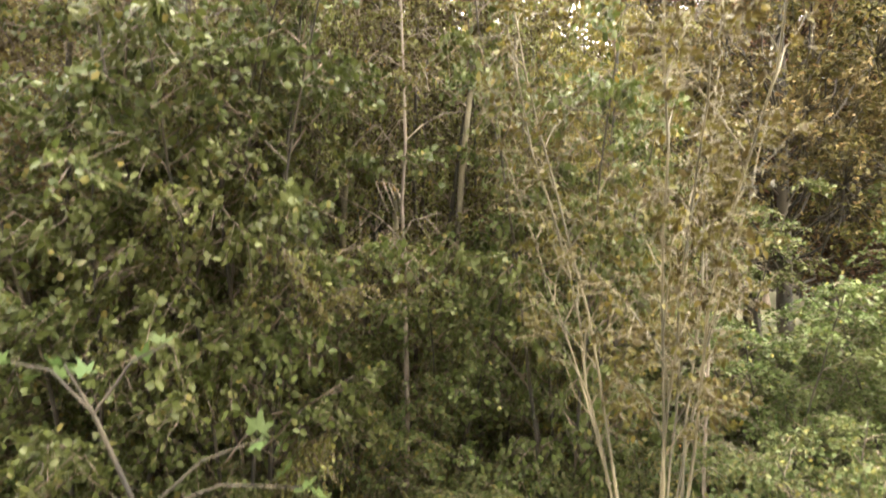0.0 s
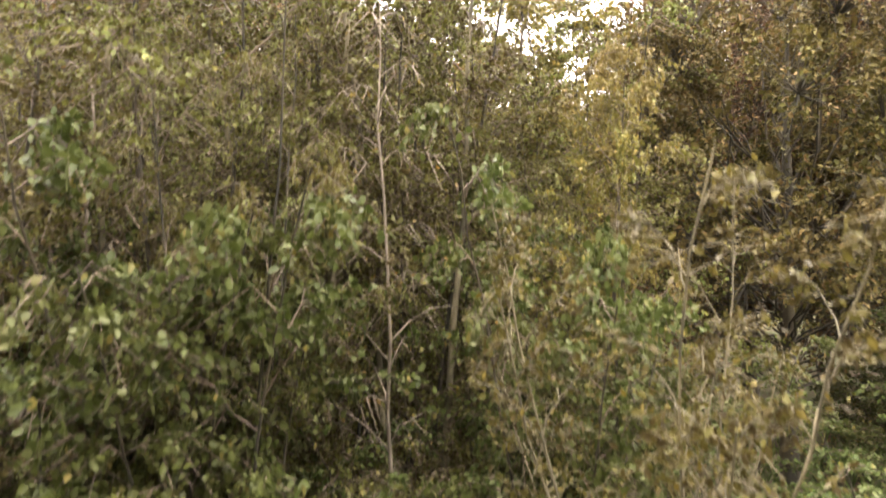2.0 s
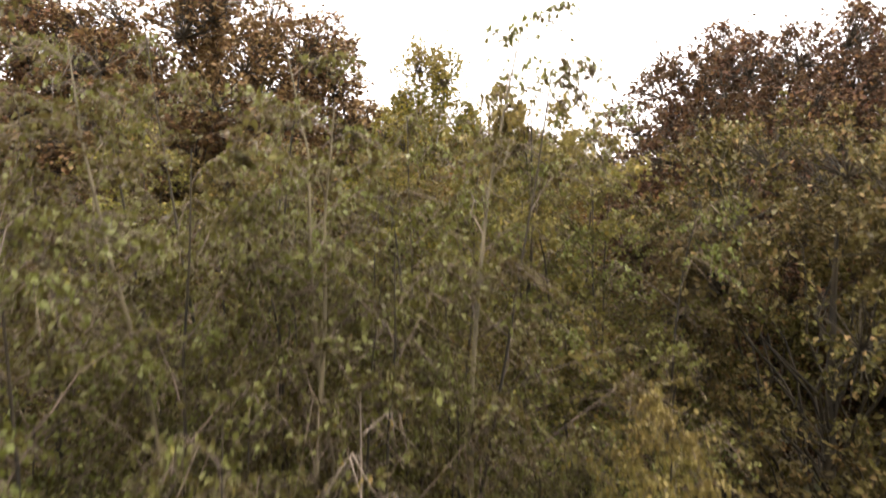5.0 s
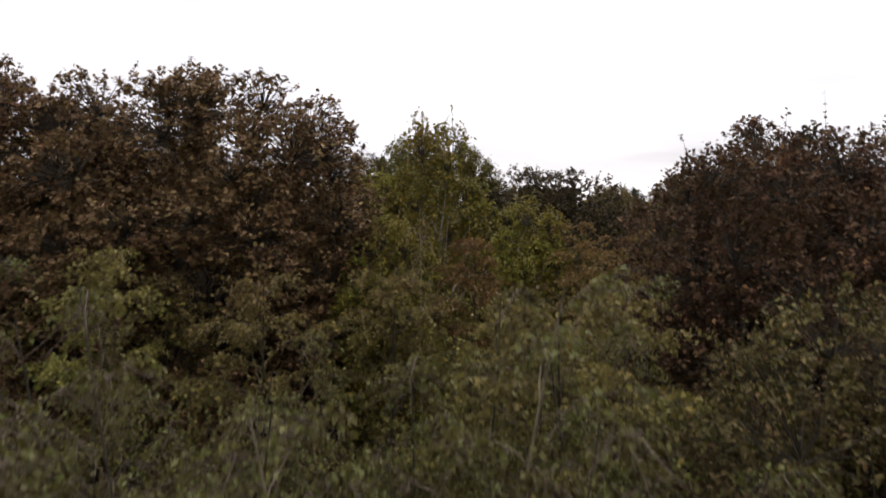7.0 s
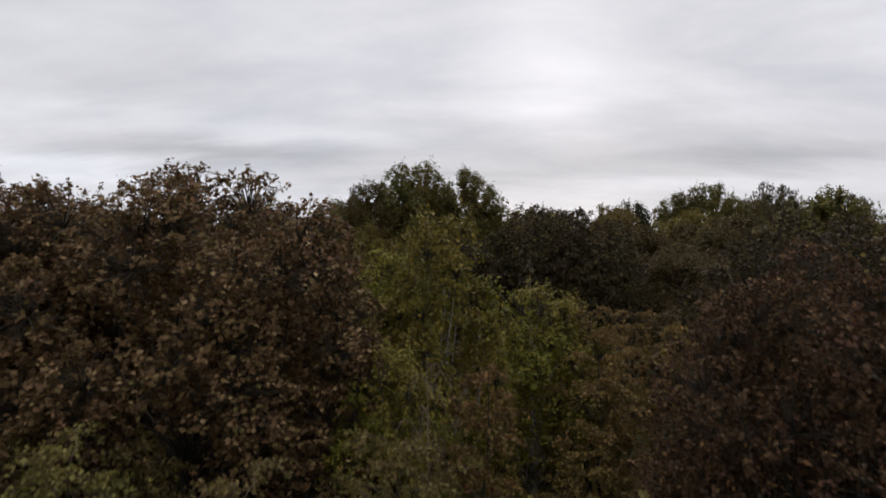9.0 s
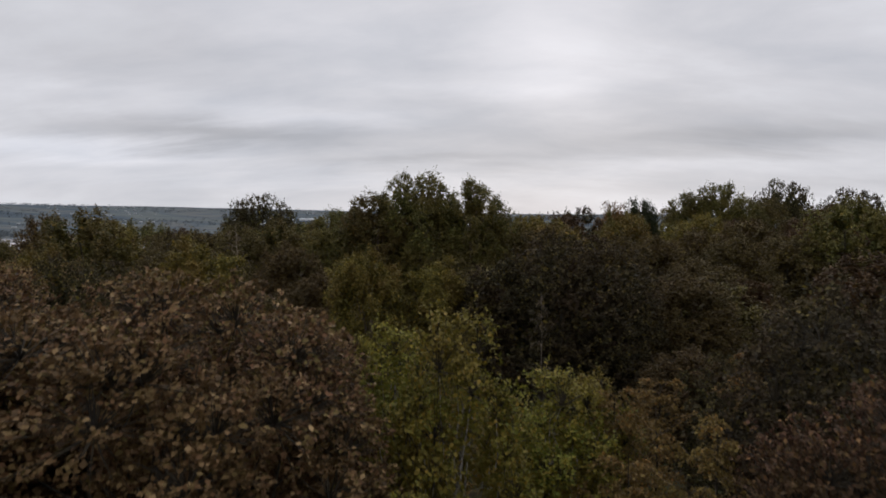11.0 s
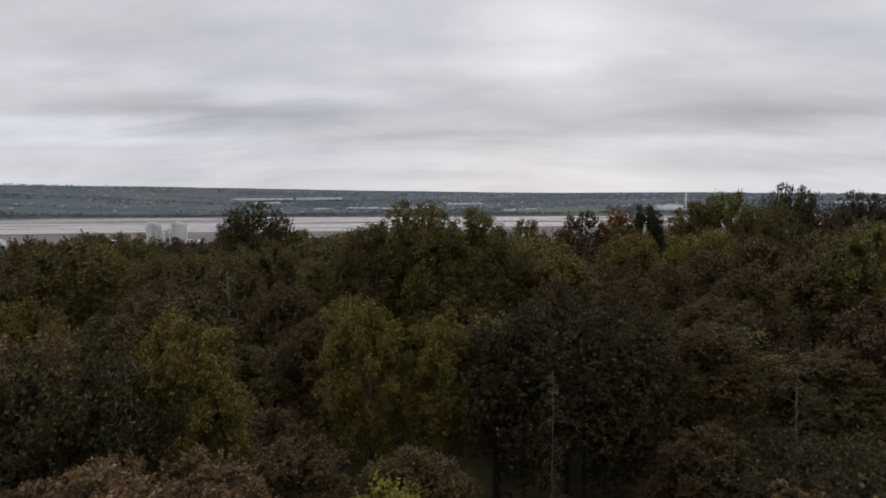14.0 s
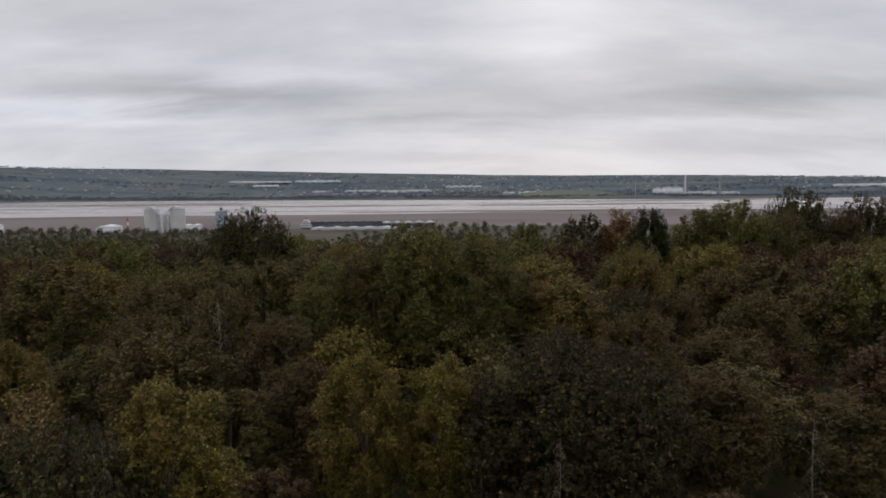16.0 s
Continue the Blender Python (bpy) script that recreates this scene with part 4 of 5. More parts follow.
def lobed_leaf(size):
    """A five-lobed leaf blade with a short stalk, folded along its veins."""
    out = []
    for k in range(5):
        a = radians(-110 + 55 * k)
        r = size * (0.62, 0.86, 1.0, 0.86, 0.62)[k]
        for da, f in ((-0.30, 0.52), (-0.12, 0.80), (0.0, 1.0), (0.12, 0.80)):
            out.append((math.sin(a + da) * r * f, math.cos(a + da) * r * f, 0.05 * size * (1 if f > 0.6 else -1)))
    V = [(0, 0, 0)] + out + [(0.0, -0.25 * size, 0.0), (0.012 * size, -0.25 * size, 0.0)]
    n = len(out)
    F = [(0, 1 + i + 1, 1 + i) for i in range(n - 1)] + [(0, n + 1, n + 2)]
    return fast_mesh("leaf", np.array(V), [np.array(F)])


def sapling(x, y):
    """A young sycamore: a leaning stem, side shoots and large lobed leaves."""
    root = tagged(new("sycamore_sapling"), "young sycamore with large bright green lobed leaves", "sapling")
    root.matrix_basis = pose(x, y, ground_height(x, y))
    rr = random.Random(4)
    stem = np.array([[[0, 0, 0], [-0.03, 0.02, 0.5], [-0.16, 0.0, 0.95], [-0.32, -0.03, 1.32], [-0.42, -0.05, 1.5]]], float)
    V, F = tubes(stem, np.array([[0.016, 0.013, 0.010, 0.007, 0.004]]), 7)
    part("stem", fast_mesh("stem", V, [F], True), M_BARK, root)
    ends = [(stem[0, -1], (-0.4, 0, 0.3))]
    for s_, d in ((2, (0.45, 0.0, 0.28)), (2, (0.6, -0.05, 0.12)), (3, (0.22, 0.1, 0.24)), (3, (-0.25, -0.1, 0.2)), (1, (0.35, 0.12, 0.3))):
        a = stem[0, s_]
        b = a + np.array(d)
        V, F = tubes(np.array([[a, (a + b) / 2 + np.array([0, 0, 0.06]), b]]), np.array([[0.006, 0.005, 0.003]]), 5)
        part("shoot", fast_mesh("shoot", V, [F], True), M_BARK, root)
        ends.append((b, d))
    shapes = [lobed_leaf(0.085), lobed_leaf(0.07), lobed_leaf(0.06)]
    for b, d in ends:
        for k in range(3):
            ob = new("leaf", rr.choice(shapes))
            ob.parent = root
            ob.matrix_basis = pose(b[0] + rr.uniform(-0.09, 0.09), b[1] + rr.uniform(-0.08, 0.08), b[2] + rr.uniform(-0.06, 0.05), rr.uniform(20, 75), rr.uniform(-20, 20), rr.uniform(0, 360))
    for me in shapes:
        me.materials.append(M_SYCAMORE)
    return root


sapling(-0.98, 2.3)


# ---------------------------------------------------------------- the floor of the thicket
def scatter(name, label, category, n, mat, x0, x1, y0, y1, size, upright, seed):
    r_ = np.random.default_rng(seed)
    x, y = r_.normal((x0 + x1) / 2, (x1 - x0) / 4, n), r_.normal((y0 + y1) / 2, (y1 - y0) / 4, n)
    z = np.array([ground_height(a, b) for a, b in zip(x, y)]) + (0.0 if upright else 0.015)
    pos = np.stack([x, y, z], 1)
    if upright:
        V, F = leaves(pos, r_.normal(0, 0.35, (n, 3)) + np.array([0, 0, 1.0]), r_.normal(0, 1, (n, 3)), size * r_.uniform(0.5, 1.4, n), 0.09)
    else:
        V, F = leaves(pos, r_.normal(0, 1, (n, 3)) * np.array([1, 1, 0.15]), r_.normal(0, 0.2, (n, 3)) + np.array([0, 0, 1.0]), size * r_.uniform(0.6, 1.3, n), 0.7)
    ob = new(name, fast_mesh(name, V, [F]))
    ob.data.materials.append(mat)
    return tagged(ob, label, category, kind="stuff")


scatter("leaf_litter", "fallen brown leaves on the woodland floor", "leaves", 16000, M_LITTER, -13, 13, -9, 17, 0.08, False, 3)
scatter("grass", "rough tufts of green grass between the stems", "grass", 16000, M_GRASS, -9, 10, -3, 15, 0.26, True, 4)

# ---------------------------------------------------------------- woods on the slope and beyond
M_FAR_WOOD = leaf_material("far_woodland_leaves", [(0, (0.024, 0.026, 0.013)), (0.5, (0.045, 0.045, 0.021)), (0.9, (0.07, 0.056, 0.026)), (1, (0.10, 0.085, 0.03))], (0.062, 0.055, 0.022), patch_scale=0.05, through_light=0.2)
# blue-grey leaf tones carry the distance haze as painted colour
M_HAZED_WOOD = leaf_material("distant_leaves_hazed", [(0, (0.062, 0.076, 0.088)), (0.6, (0.082, 0.098, 0.108)), (1, (0.115, 0.122, 0.118))], (0.09, 0.098, 0.10), patch_scale=0.004)


def crown_cloud(rng_, n, H, R, leaf):
    """The leaves of one far tree: clumps on an uneven dome."""
    lob = 9
    d = unit(rng_.normal(0, 1, (lob, 3)) + np.array([0, 0, 0.4]))
    C = d * np.array([R, R, H * 0.3]) * 0.6 + np.array([0, 0, H * 0.62])
    i = rng_.integers(0, lob, n)
    p = C[i] + unit(rng_.normal(0, 1, (n, 3))) * np.array([R, R, H * 0.36]) * 0.45
    return leaves(p, rng_.normal(0, 1, (n, 3)), rng_.normal(0, 0.6, (n, 3)) + np.array([0, 0, 0.8]), leaf * rng_.uniform(0.6, 1.3, n), 0.9)


def far_wood(name, label, places, templates, mat):
    rng_ = np.random.default_rng(9)
    sets = []
    for x, y, s in places:
        V, F = templates[rng_.integers(len(templates))]
        a = rng_.uniform(0, 2 * np.pi)
        c, sn = np.cos(a) * s, np.sin(a) * s
        W = np.stack([V[:, 0] * c - V[:, 1] * sn + x, V[:, 0] * sn + V[:, 1] * c + y, V[:, 2] * s + ground_height(x, y)], 1)
        sets.append((W, F))
    V, F = join_tubes(sets)
    ob = new(name, fast_mesh(name, V, [F]))
    ob.data.materials.append(mat)
    return tagged(ob, label, "woodland", kind="stuff")


tmp_rng = np.random.default_rng(8)
slope_crowns = [crown_cloud(tmp_rng, 140, 11.0, 3.8, 0.95) for _ in range(4)]
places = []
rng = random.Random(6)
y = 116.0
while y < 640:
    step = 7.0 if y < 220 else 12.0
    lo, hi = (-0.86 * y, 0.86 * y) if y < 220 else (-0.80 * y, -0.34 * y)
    x = lo
    while x < hi:
        places.append((x + rng.uniform(-2.5, 2.5), y + rng.uniform(-2.5, 2.5), rng.uniform(0.75, 1.1) * (1.0 if y < 260 else 1.2)))
        x += step
    y += step
y = 690.0
while y < 940:
    x = -0.82 * y
    while x < 0.25 * y:
        if noise.noise((x * 0.006, y * 0.012, 4.4)) > -0.12 - 0.3 * smooth(-0.3, -0.5, x / y) and not (y > 890 and -520 < x < -300):
            places.append((x + rng.uniform(-5, 5), y + rng.uniform(-5, 5), rng.uniform(0.8, 1.35)))
        x += 15
    y += 17
far_wood("slope_woodland", "mixed autumn woodland covering the slope below", places, slope_crowns, M_FAR_WOOD)

# tree belts and hedges over the river
belt_crowns = [crown_cloud(tmp_rng, 22, 6.5, 9.0, 3.0) for _ in range(6)]
places = []
for i in range(9000):
    y = 2330 + 1900 * rng.random() ** 1.4
    x = rng.uniform(-0.76, 0.76) * y
    if noise.noise((x * 0.002, y * 0.008, 7.7)) + rng.uniform(-0.25, 0.25) > 0.05:
        places.append((x, y, rng.uniform(0.6, 1.3)))
for i in range(1300):
    x = -1900 + 3700 * i / 1300
    y = 2410 - 260 * smooth(-1500, 900, x) + rng.uniform(-10, 130)
    if noise.noise((x * 0.0022, 0.3, 0.1)) > -0.22:
        places.append((x, y, rng.uniform(0.6, 1.15)))
far_wood("distant_woodland", "tree belts and hedges beyond the river, tinted blue for haze", places, belt_crowns, M_HAZED_WOOD)


# ---------------------------------------------------------------- estuary
def plain_material(name, stops, scale, rough, bump=0.0, stretch=(1, 1, 1), metal=0.0, spec=0.5):
    m, nt, N, L, out = material(name)
    geo, mp, n1, n2 = N("ShaderNodeNewGeometry"), N("ShaderNodeMapping"), N("ShaderNodeTexNoise"), N("ShaderNodeTexNoise")
    mp.inputs["Scale"].default_value = stretch
    L(geo.outputs["Position"], mp.inputs[0])
    n1.inputs["Scale"].default_value, n1.inputs["Detail"].default_value = scale, 5
    n2.inputs["Scale"].default_value, n2.inputs["Detail"].default_value = scale * 9, 4
    L(mp.outputs[0], n1.inputs["Vector"])
    L(mp.outputs[0], n2.inputs["Vector"])
    ad = N("ShaderNodeMath")
    ad.operation = "MULTIPLY_ADD"
    ad.inputs[1].default_value = 0.35
    L(n2.outputs["Fac"], ad.inputs[0])
    L(n1.outputs["Fac"], ad.inputs[2])
    r = ramp_node(nt, stops)
    L(ad.outputs[0], r.inputs[0])
    p = N("ShaderNodeBsdfPrincipled")
    p.inputs["Roughness"].default_value, p.inputs["Metallic"].default_value = rough, metal
    p.inputs["Specular IOR Level"].default_value = spec
    L(r.outputs[0], p.inputs["Base Color"])
    if bump:
        b = N("ShaderNodeBump")
        b.inputs["Strength"].default_value, b.inputs["Distance"].default_value = 1.0, bump
        L(n2.outputs["Fac"], b.inputs["Height"])
        L(b.outputs[0], p.inputs["Normal"])
    L(p.outputs[0], out.inputs[0])
    return m


M_MUD = plain_material("estuary_mud_brown", [(0.5, (0.074, 0.0555, 0.0496)), (0.68, (0.0999, 0.074, 0.068)), (0.85, (0.126, 0.0999, 0.096))], 0.01, 0.75, stretch=(0.25, 1, 1), spec=0.3)
M_WET = plain_material("estuary_wet_silt", [(0.52, (0.10, 0.085, 0.08)), (0.64, (0.20, 0.17, 0.16)), (0.72, (0.42, 0.38, 0.37)), (0.8, (0.24, 0.2, 0.19))], 0.016, 0.4, stretch=(0.12, 1, 1))
M_BANK = plain_material("bank_grass_and_mud", [(0.5, (0.065, 0.056, 0.045)), (0.68, (0.09, 0.082, 0.06)), (0.85, (0.085, 0.10, 0.06))], 0.012, 0.9, stretch=(0.3, 1, 1), spec=0.1)
M_WATER = plain_material("river_water_silty", [(0.5, (0.20, 0.17, 0.155)), (0.85, (0.27, 0.23, 0.21))], 0.01, 0.16, stretch=(0.2, 1, 1))


def strip(name, label, category, near_edge, far_edge, z, mat, x0=-3300, x1=3300, n=130):
    """A flat sheet between two wandering shore lines."""
    V, F = [], []
    for i in range(n + 1):
        x = x0 + (x1 - x0) * i / n
        V += [(x, near_edge(x), z), (x, far_edge(x), z)]
    for i in range(n):
        F.append((2 * i, 2 * i + 2, 2 * i + 3, 2 * i + 1))
    ob = new(name, fast_mesh(name, np.array(V), [np.array(F)]))
    ob.data.materials.append(mat)
    return tagged(ob, label, category, kind="structure")


def wander(base, amp, size, seed):
    return lambda x: base(x) + amp * (noise.noise((x / size, seed, 0.2)) + 0.4 * noise.noise((x / size * 3.1, seed, 5.2)))


far_shore = lambda x: 2340 - 300 * smooth(-1400, 900, x) - 60 * smooth(400, 900, x)
strip("river_bank", "brown-green grassy bank along the far shore", "bank", lambda x: far_shore(x) - 6, wander(lambda x: far_shore(x) + 70, 14, 200, 9.5), PLAIN + 1.9, M_BANK)
strip("mudflat", "brown tidal mudflat along the near shore", "mudflat", wander(lambda x: 985, 18, 260, 1.5), wander(lambda x: 1500, 40, 500, 2.5), PLAIN + 0.5, M_MUD)
strip("wet_silt", "pale wet silt flats of the estuary", "mudflat", wander(lambda x: 1345 + 60 * smooth(-200, 500, x), 35, 420, 3.5), far_shore, PLAIN + 0.8, M_WET)
strip("river", "pale silty river channel reflecting the sky", "water", wander(lambda x: 1500 + 60 * smooth(-700, 500, x), 40, 620, 4.5), wander(lambda x: 1640 + 30 * smooth(-700, 900, x), 36, 480, 5.5), PLAIN + 1.1, M_WATER)
strip("river", "pale silty river channel reflecting the sky", "water", wander(lambda x: 1850, 45, 700, 6.5), wander(lambda x: far_shore(x) - 70, 30, 400, 7.5), PLAIN + 1.1, M_WATER)
for i, (x, y, w, d) in enumerate(((-900, 1960, 420, 40), (-250, 1740, 300, 26), (420, 1690, 330, 30), (620, 1900, 300, 32), (-1400, 1720, 380, 34), (150, 1420, 360, 22))):
    V, n = [(x, y, PLAIN + 1.6)], 40
    for j in range(n):
        a = j * 2 * math.pi / n
        k = 1 + 0.35 * noise.noise((math.cos(a) * 1.5, math.sin(a) * 1.5, i * 3.1))
        V.append((x + w * k * math.cos(a), y + d * k * math.sin(a), PLAIN + 1.3))
    F = [(0, 1 + j, 1 + (j + 1) % n) for j in range(n)]
    ob = new("sandbank", fast_mesh("sandbank", np.array(V), [np.array(F)]))
    ob.data.materials.append(M_MUD)
    tagged(ob, "long brown sandbank left by the tide", "sandbank", kind="structure")


# ---------------------------------------------------------------- buildings of the plain
M_CLAD = plain_material("pale_cladding", [(0.4, (0.52, 0.53, 0.54)), (0.9, (0.68, 0.69, 0.70))], 0.05, 0.55)
M_ROOF = plain_material("grey_sheet_roof", [(0.4, (0.30, 0.31, 0.32)), (0.9, (0.45, 0.46, 0.47))], 0.05, 0.6)
M_CONCRETE = plain_material("pale_concrete", [(0.4, (0.42, 0.42, 0.40)), (0.9, (0.58, 0.57, 0.55))], 0.08, 0.8)
M_STEEL_BLUE = plain_material("blue_grey_steel", [(0.4, (0.22, 0.27, 0.32)), (0.9, (0.30, 0.35, 0.40))], 0.08, 0.5)
M_DARK = plain_material("dark_sheet_steel", [(0.4, (0.04, 0.045, 0.055)), (0.9, (0.075, 0.08, 0.09))], 0.08, 0.6)
M_RED = plain_material("red_paint", [(0.4, (0.35, 0.06, 0.04)), (0.9, (0.45, 0.09, 0.06))], 0.3, 0.6)


def box_mesh(x0, x1, y0, y1, z0, z1):
    v = [(x, y, z) for z in (z0, z1) for y in (y0, y1) for x in (x0, x1)]
    f = [(0, 2, 3, 1), (4, 5, 7, 6), (0, 1, 5, 4), (2, 6, 7, 3), (0, 4, 6, 2), (1, 3, 7, 5)]
    return fast_mesh("box", np.array(v), [np.array(f)])


def drum_mesh(r0, r1, z0, z1, sides=24, dome=0.0):
    bm = bmesh.new()
    rings = []
    prof = [(r0, z0), (r1, z1)] + ([(r1 * 0.6, z1 + dome * 0.8), (r1 * 0.15, z1 + dome)] if dome else [])
    for r, z in prof:
        rings.append([bm.verts.new((r * math.cos(a * 2 * math.pi / sides), r * math.sin(a * 2 * math.pi / sides), z)) for a in range(sides)])
    for a, b in zip(rings, rings[1:]):
        for i in range(sides):
            bm.faces.new((a[i], a[(i + 1) % sides], b[(i + 1) % sides], b[i]))
    bm.faces.new(rings[-1])
    bm.faces.new(list(reversed(rings[0])))
    me = bpy.data.meshes.new("drum")
    bm.to_mesh(me)
    bm.free()
    return me


def shed(label, x, y, w, d, h, turn=0.0, wall=None, roof=None, bays=4, z=None):
    """A long sheet-clad building with pitched roof bays and doors."""
    root = tagged(new("warehouse"), label, "warehouse")
    root.matrix_basis = pose(x, y, (ground_height(x, y) if z is None else z) - 1.0, 0, 0, turn)
    part("wall", box_mesh(-w / 2, w / 2, -d / 2, d / 2, 0, h + 1), wall or M_CLAD, root)
    for i in range(bays):
        a, b = -w / 2 - 0.6 + (w + 1.2) * i / bays, -w / 2 - 0.6 + (w + 1.2) * (i + 1) / bays
        c, e = (a + b) / 2, h + 1.05
        r = min(h * 0.35, (b - a) * 0.16)
        v = [(a, -d / 2 - 0.6, e), (c, -d / 2 - 0.6, e + r), (b, -d / 2 - 0.6, e), (a, d / 2 + 0.6, e), (c, d / 2 + 0.6, e + r), (b, d / 2 + 0.6, e)]
        f3, f4 = [(0, 2, 1), (3, 4, 5)], [(0, 1, 4, 3), (1, 2, 5, 4), (0, 3, 5, 2)]
        part("roof", fast_mesh("roof", np.array(v), [np.array(f3), np.array(f4)]), roof or M_ROOF, root)
        part("door", box_mesh(c - 2.2, c + 2.2, -d / 2 - 0.25, -d / 2 + 0.1, 0.6, min(6, h * 0.6)), M_DARK, root)
    return root


def silo_block(x, y):
    """Two tall pale silos with stair towers, roof housings and a pipe bridge between them."""
    root = tagged(new("silo_works"), "pale twin storage silos joined by a steel bridge", "silo")
    root.matrix_basis = pose(x, y, PLAIN)
    for sx in (-19, 19):
        ob = part("silo", drum_mesh(10.4, 10.4, 0, 34, 32), M_CONCRETE, root)
        ob.location = (sx, 0, 0)
        cap = part("cap", drum_mesh(10.7, 10.7, 0, 0.9, 32), M_ROOF, ob)
        cap.location = (0, 0, 34)
        part("housing", box_mesh(sx - 7, sx + 3, -3, 3, 35.4, 38.5), M_CLAD, root)
        for k in range(4):
            part("post", box_mesh(sx - 12 + 8 * k - 0.15, sx - 12 + 8 * k + 0.15, -6.2, -5.9, 35.0, 36.6), M_ROOF, root)
        part("rail", box_mesh(sx - 12, sx + 12, -6.2, -5.95, 36.6, 36.9), M_ROOF, root)
        arm = np.array([[[sx * 1.05, -11, 40.5], [sx * 0.7, -11.4, 35.0], [sx * 0.36, -11.4, 29.0], [sx * 0.34, -11.4, 0.0]]], float)
        V, F = tubes(arm, np.full((1, 4), 0.7), 8)
        part("pipe", fast_mesh("pipe", V, [F], True), M_STEEL_BLUE, root)
    for dx in (-4.2, 4.2):
        ob = part("tower", drum_mesh(2.2, 2.2, 0, 24, 16, 1.5), M_CLAD, root)
        ob.location = (dx, -2, 0)
    for z in (14, 25):
        part("bridge", box_mesh(-9.5, 9.5, -1.4, 1.4, z, z + 1.6), M_ROOF, root)
    return root


silo_block(-406, 942)
tank = tagged(new("storage_tank"), "blue-grey cylindrical tank with a roof platform", "tank")
tank.matrix_basis = pose(-325, 948, PLAIN)
part("shell", drum_mesh(8.6, 8.6, 0, 31, 28), M_STEEL_BLUE, tank)
part("platform", box_mesh(-2, 13, -2.5, 2.5, 31.2, 31.8), M_ROOF, tank)
part("housing", box_mesh(-1.5, 1.5, -1.5, 1.5, 31.8, 36), M_DARK, tank)
for dx in (4, 8, 12.5):
    part("post", box_mesh(dx - 0.15, dx + 0.15, -2.4, -2.1, 31.8, 34), M_ROOF, tank)
part("ladder", box_mesh(11.4, 12.4, -0.5, 0.5, 0, 31.2), M_ROOF, tank)
shed("low pale shed with a white pitched roof", -486, 938, 30, 40, 9, 20, roof=M_CLAD, bays=1)
shed("low pale shed with a white pitched roof", -372, 952, 26, 22, 9, 0, roof=M_CLAD, bays=2)
shed("white flat-roofed building beside the trees", -668, 930, 46, 30, 13, 10, roof=M_CLAD, bays=2)
stack = tagged(new("chimney"), "slim red and white banded steel chimney", "chimney")
stack.matrix_basis = pose(-463, 946, PLAIN)
for i in range(4):
    ob = part("band", drum_mesh(1.3, 1.3, 0, 5.4, 14), M_RED if i % 2 else M_CLAD, stack)
    ob.location = (0, 0, 5.4 * i)
shed("long dark riverside shed beside the dock", -148, 998, 110, 24, 9, 0, wall=M_DARK, roof=M_DARK, bays=9)
shed("long low white dock building", -120, 960, 150, 10, 3.5, 0, roof=M_CLAD, bays=6)
for i in range(5):
    shed("small dark pitched shed on the dock", -86 + 17 * i, 996, 14, 20, 7, 0, wall=M_DARK, roof=M_ROOF, bays=1)
shed("pale roofed building on the lower slope", -40, 700, 26, 18, 8, 15, roof=M_CLAD, bays=2)
ship = tagged(new("ship_superstructure"), "white stepped superstructure of a moored ship", "ship")
ship.matrix_basis = pose(-208, 986, PLAIN + 1)
for i, (w, h0_, h1_) in enumerate(((16, 0, 6), (11, 6, 10), (7, 10, 13))):
    part("deck", box_mesh(-w / 2, w / 2, -4, 4, h0_, h1_), M_CLAD, ship)
    part("window_band", box_mesh(-w / 2 + 0.5, w / 2 - 0.5, -4.1, -3.9, h1_ - 2.2, h1_ - 1.0), M_DARK, ship)
part("funnel", drum_mesh(1.2, 1.0, 13, 17, 14), M_RED, ship)

# industry beyond the river
for x, y, w, d, h, b in ((-985, 3500, 330, 60, 8, 7), (-690, 3600, 250, 60, 9.92, 6), (-900, 3300, 120, 50, 7.44, 4), (-380, 3050, 150, 50, 7.44, 5), (-230, 3000, 120, 50, 8.06, 4), (-110, 3060, 130, 40, 7.44, 4),
                         (120, 3350, 190, 50, 8.06, 5), (330, 2780, 120, 40, 6.2, 4), (410, 2800, 90, 40, 7.44, 3), (-560, 3020, 90, 40, 6.2, 3), (1950, 2900, 300, 60, 8.68, 6), (2200, 2500, 260, 50, 8.06, 6)):
    shed("long pale industrial shed beyond the river", x, y, w, d, h, 0, roof=M_CLAD, bays=b)
for x, y, w, d, h, b in ((880, 2420, 60, 40, 26, 2), (960, 2440, 150, 40, 8.68, 5), (880, 2500, 90, 40, 22, 3), (1010, 2400, 40, 30, 11.16, 1), (1110, 2450, 60, 30, 8.06, 2)):
    shed("pale works building by the far shore", x, y, w, d, h, 0, bays=b)
chimney = tagged(new("chimney"), "tall pale concrete works chimney", "chimney")
chimney.matrix_basis = pose(955, 2500, ground_height(955, 2500) - 1)
part("shaft", drum_mesh(4.2, 2.9, 0, 76, 20), M_CONCRETE, chimney)
part("rim", drum_mesh(3.4, 3.4, 74, 76.5, 20), M_ROOF, chimney)
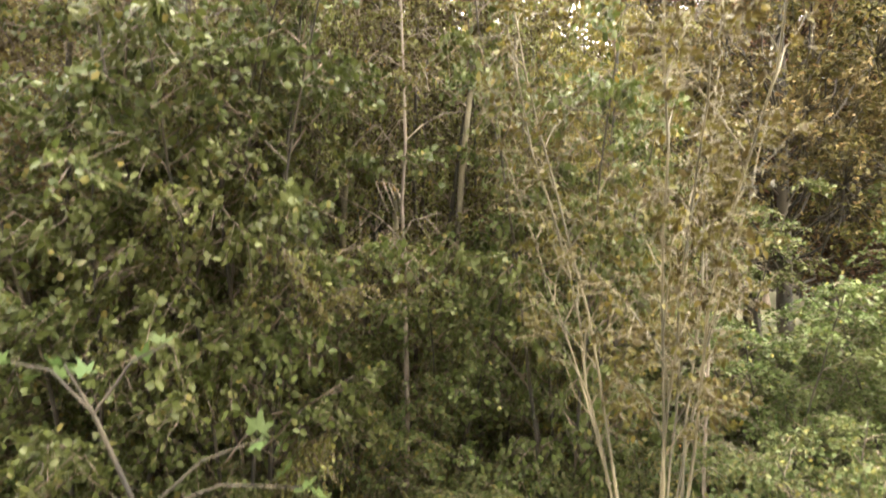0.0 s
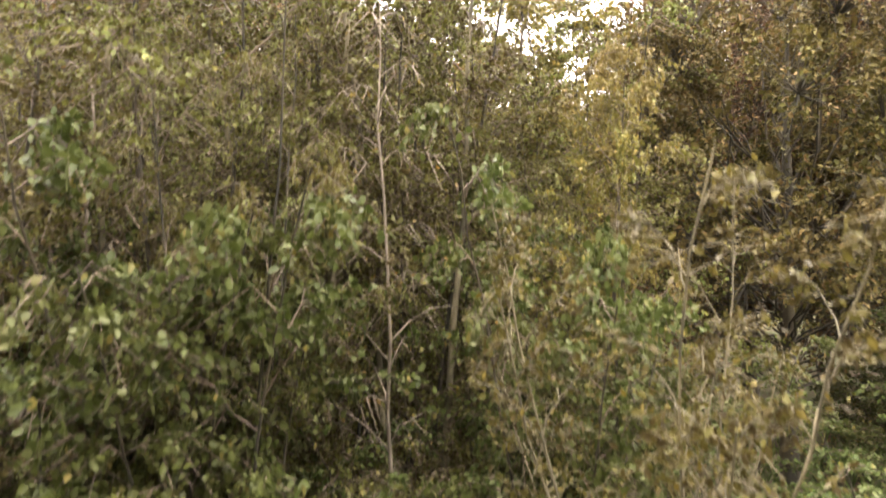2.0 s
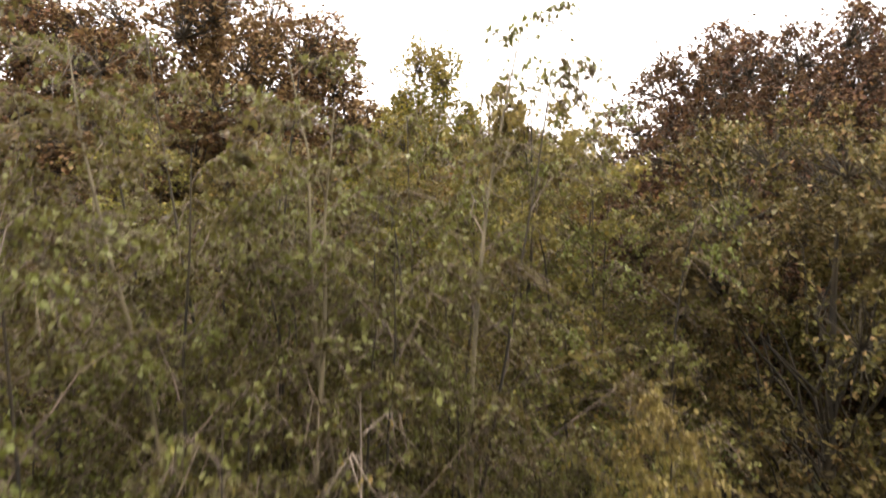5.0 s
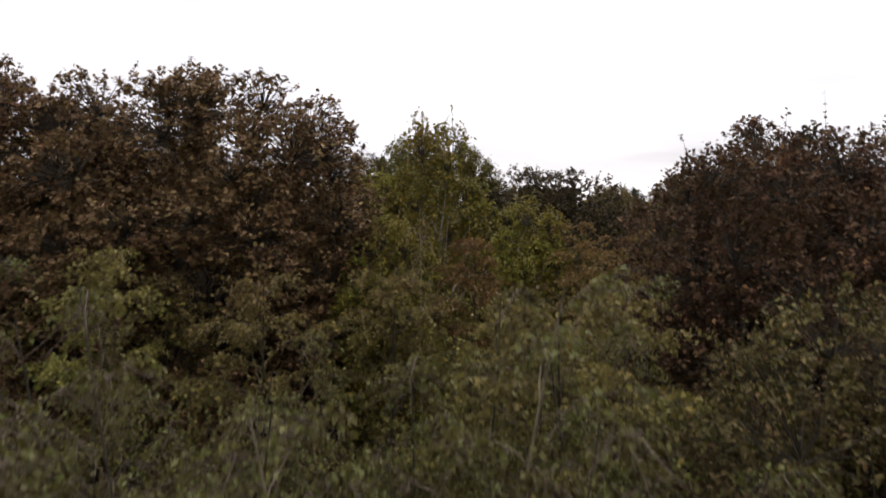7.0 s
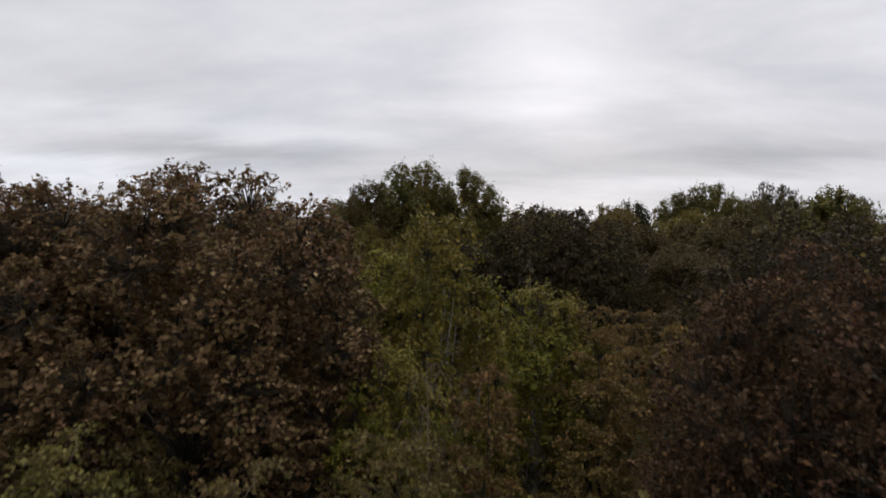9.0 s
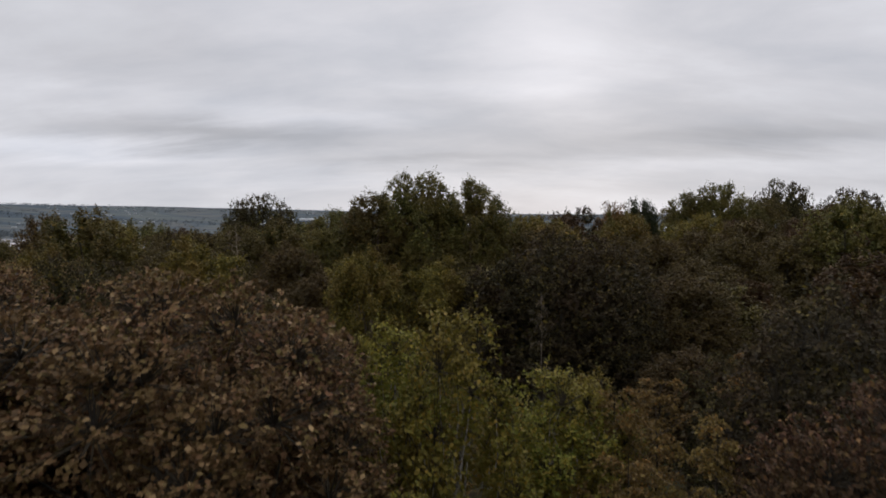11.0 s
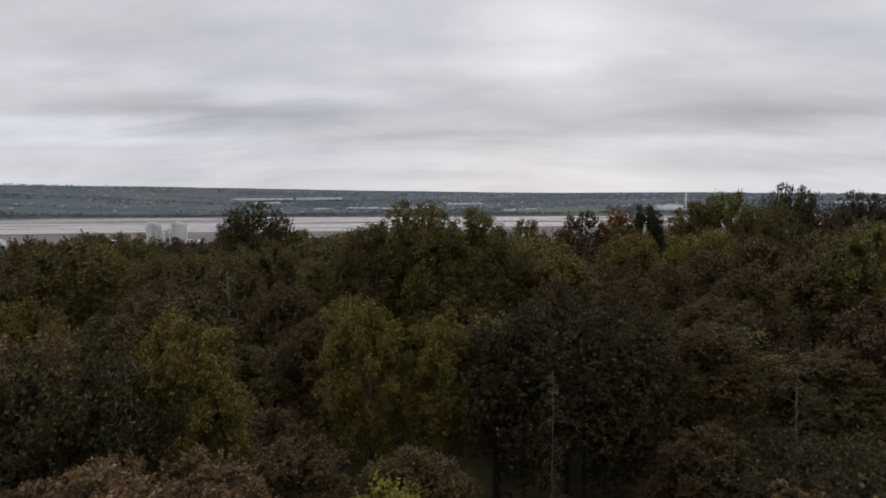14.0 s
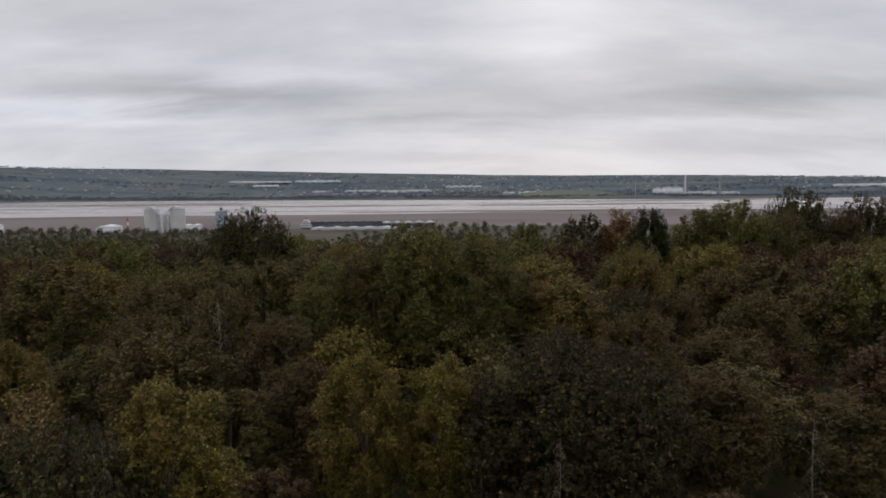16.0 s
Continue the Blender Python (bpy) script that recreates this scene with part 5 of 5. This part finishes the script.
mast_mesh = drum_mesh(1.2, 0.5, 0, 48, 8)
for x, y in ((700, 2300), (1045, 2400), (1060, 2420)):
    m_ = tagged(new("mast"), "slim pale steel mast by the shore", "mast")
    m_.matrix_basis = pose(x, y, ground_height(x, y) - 0.5)
    part("shaft", mast_mesh if not mast_mesh.users else mast_mesh.copy(), M_CONCRETE, m_)

# scattered houses of the town
town_rng = random.Random(12)
houses = []
for i in range(260):
    y = 2700 + 1500 * town_rng.random()
    x = town_rng.choice([-0.62, -0.5, -0.2, -0.08, 0.02, 0.12, 0.3, 0.55]) * y + town_rng.gauss(0, 130)
    w, d, h = town_rng.uniform(7, 15), town_rng.uniform(7, 12), town_rng.uniform(4, 7)
    z = ground_height(x, y) - 1
    me = box_mesh(x - w / 2, x + w / 2, y - d / 2, y + d / 2, z, z + h)
    houses.append(me)
bm = bmesh.new()
for me in houses:
    bm.from_mesh(me)
    bpy.data.meshes.remove(me)
me = bpy.data.meshes.new("town_houses")
bm.to_mesh(me)
bm.free()
ob = new("town_houses", me)
me.materials.append(M_ROOF)
tagged(ob, "scattered pale houses of a distant town", "houses", kind="stuff")


# the pale field on the rise by the far shore
def field(label, x0, x1, y0, y1, mat):
    nx, ny, V, F = 30, 14, [], []
    for j in range(ny + 1):
        for i in range(nx + 1):
            x, y = x0 + (x1 - x0) * i / nx, y0 + (y1 - y0) * j / ny
            hump = 17 * math.sin(math.pi * i / nx) ** 0.7 * smooth(0, 1, j / ny)
            V.append((x, y, ground_height(x, y) + 0.6 + hump))
    for j in range(ny):
        for i in range(nx):
            a = j * (nx + 1) + i
            F.append((a, a + 1, a + nx + 2, a + nx + 1))
    ob = new("field", fast_mesh("field", np.array(V), [np.array(F)], True))
    ob.data.materials.append(mat)
    return tagged(ob, label, "field", kind="structure")


M_FIELD = plain_material("pale_pasture", [(0.5, (0.085, 0.098, 0.075)), (0.85, (0.115, 0.12, 0.09))], 0.006, 0.95, spec=0.1)
field("pale grass field on a low rise", 290, 730, 2330, 2620, M_FIELD)
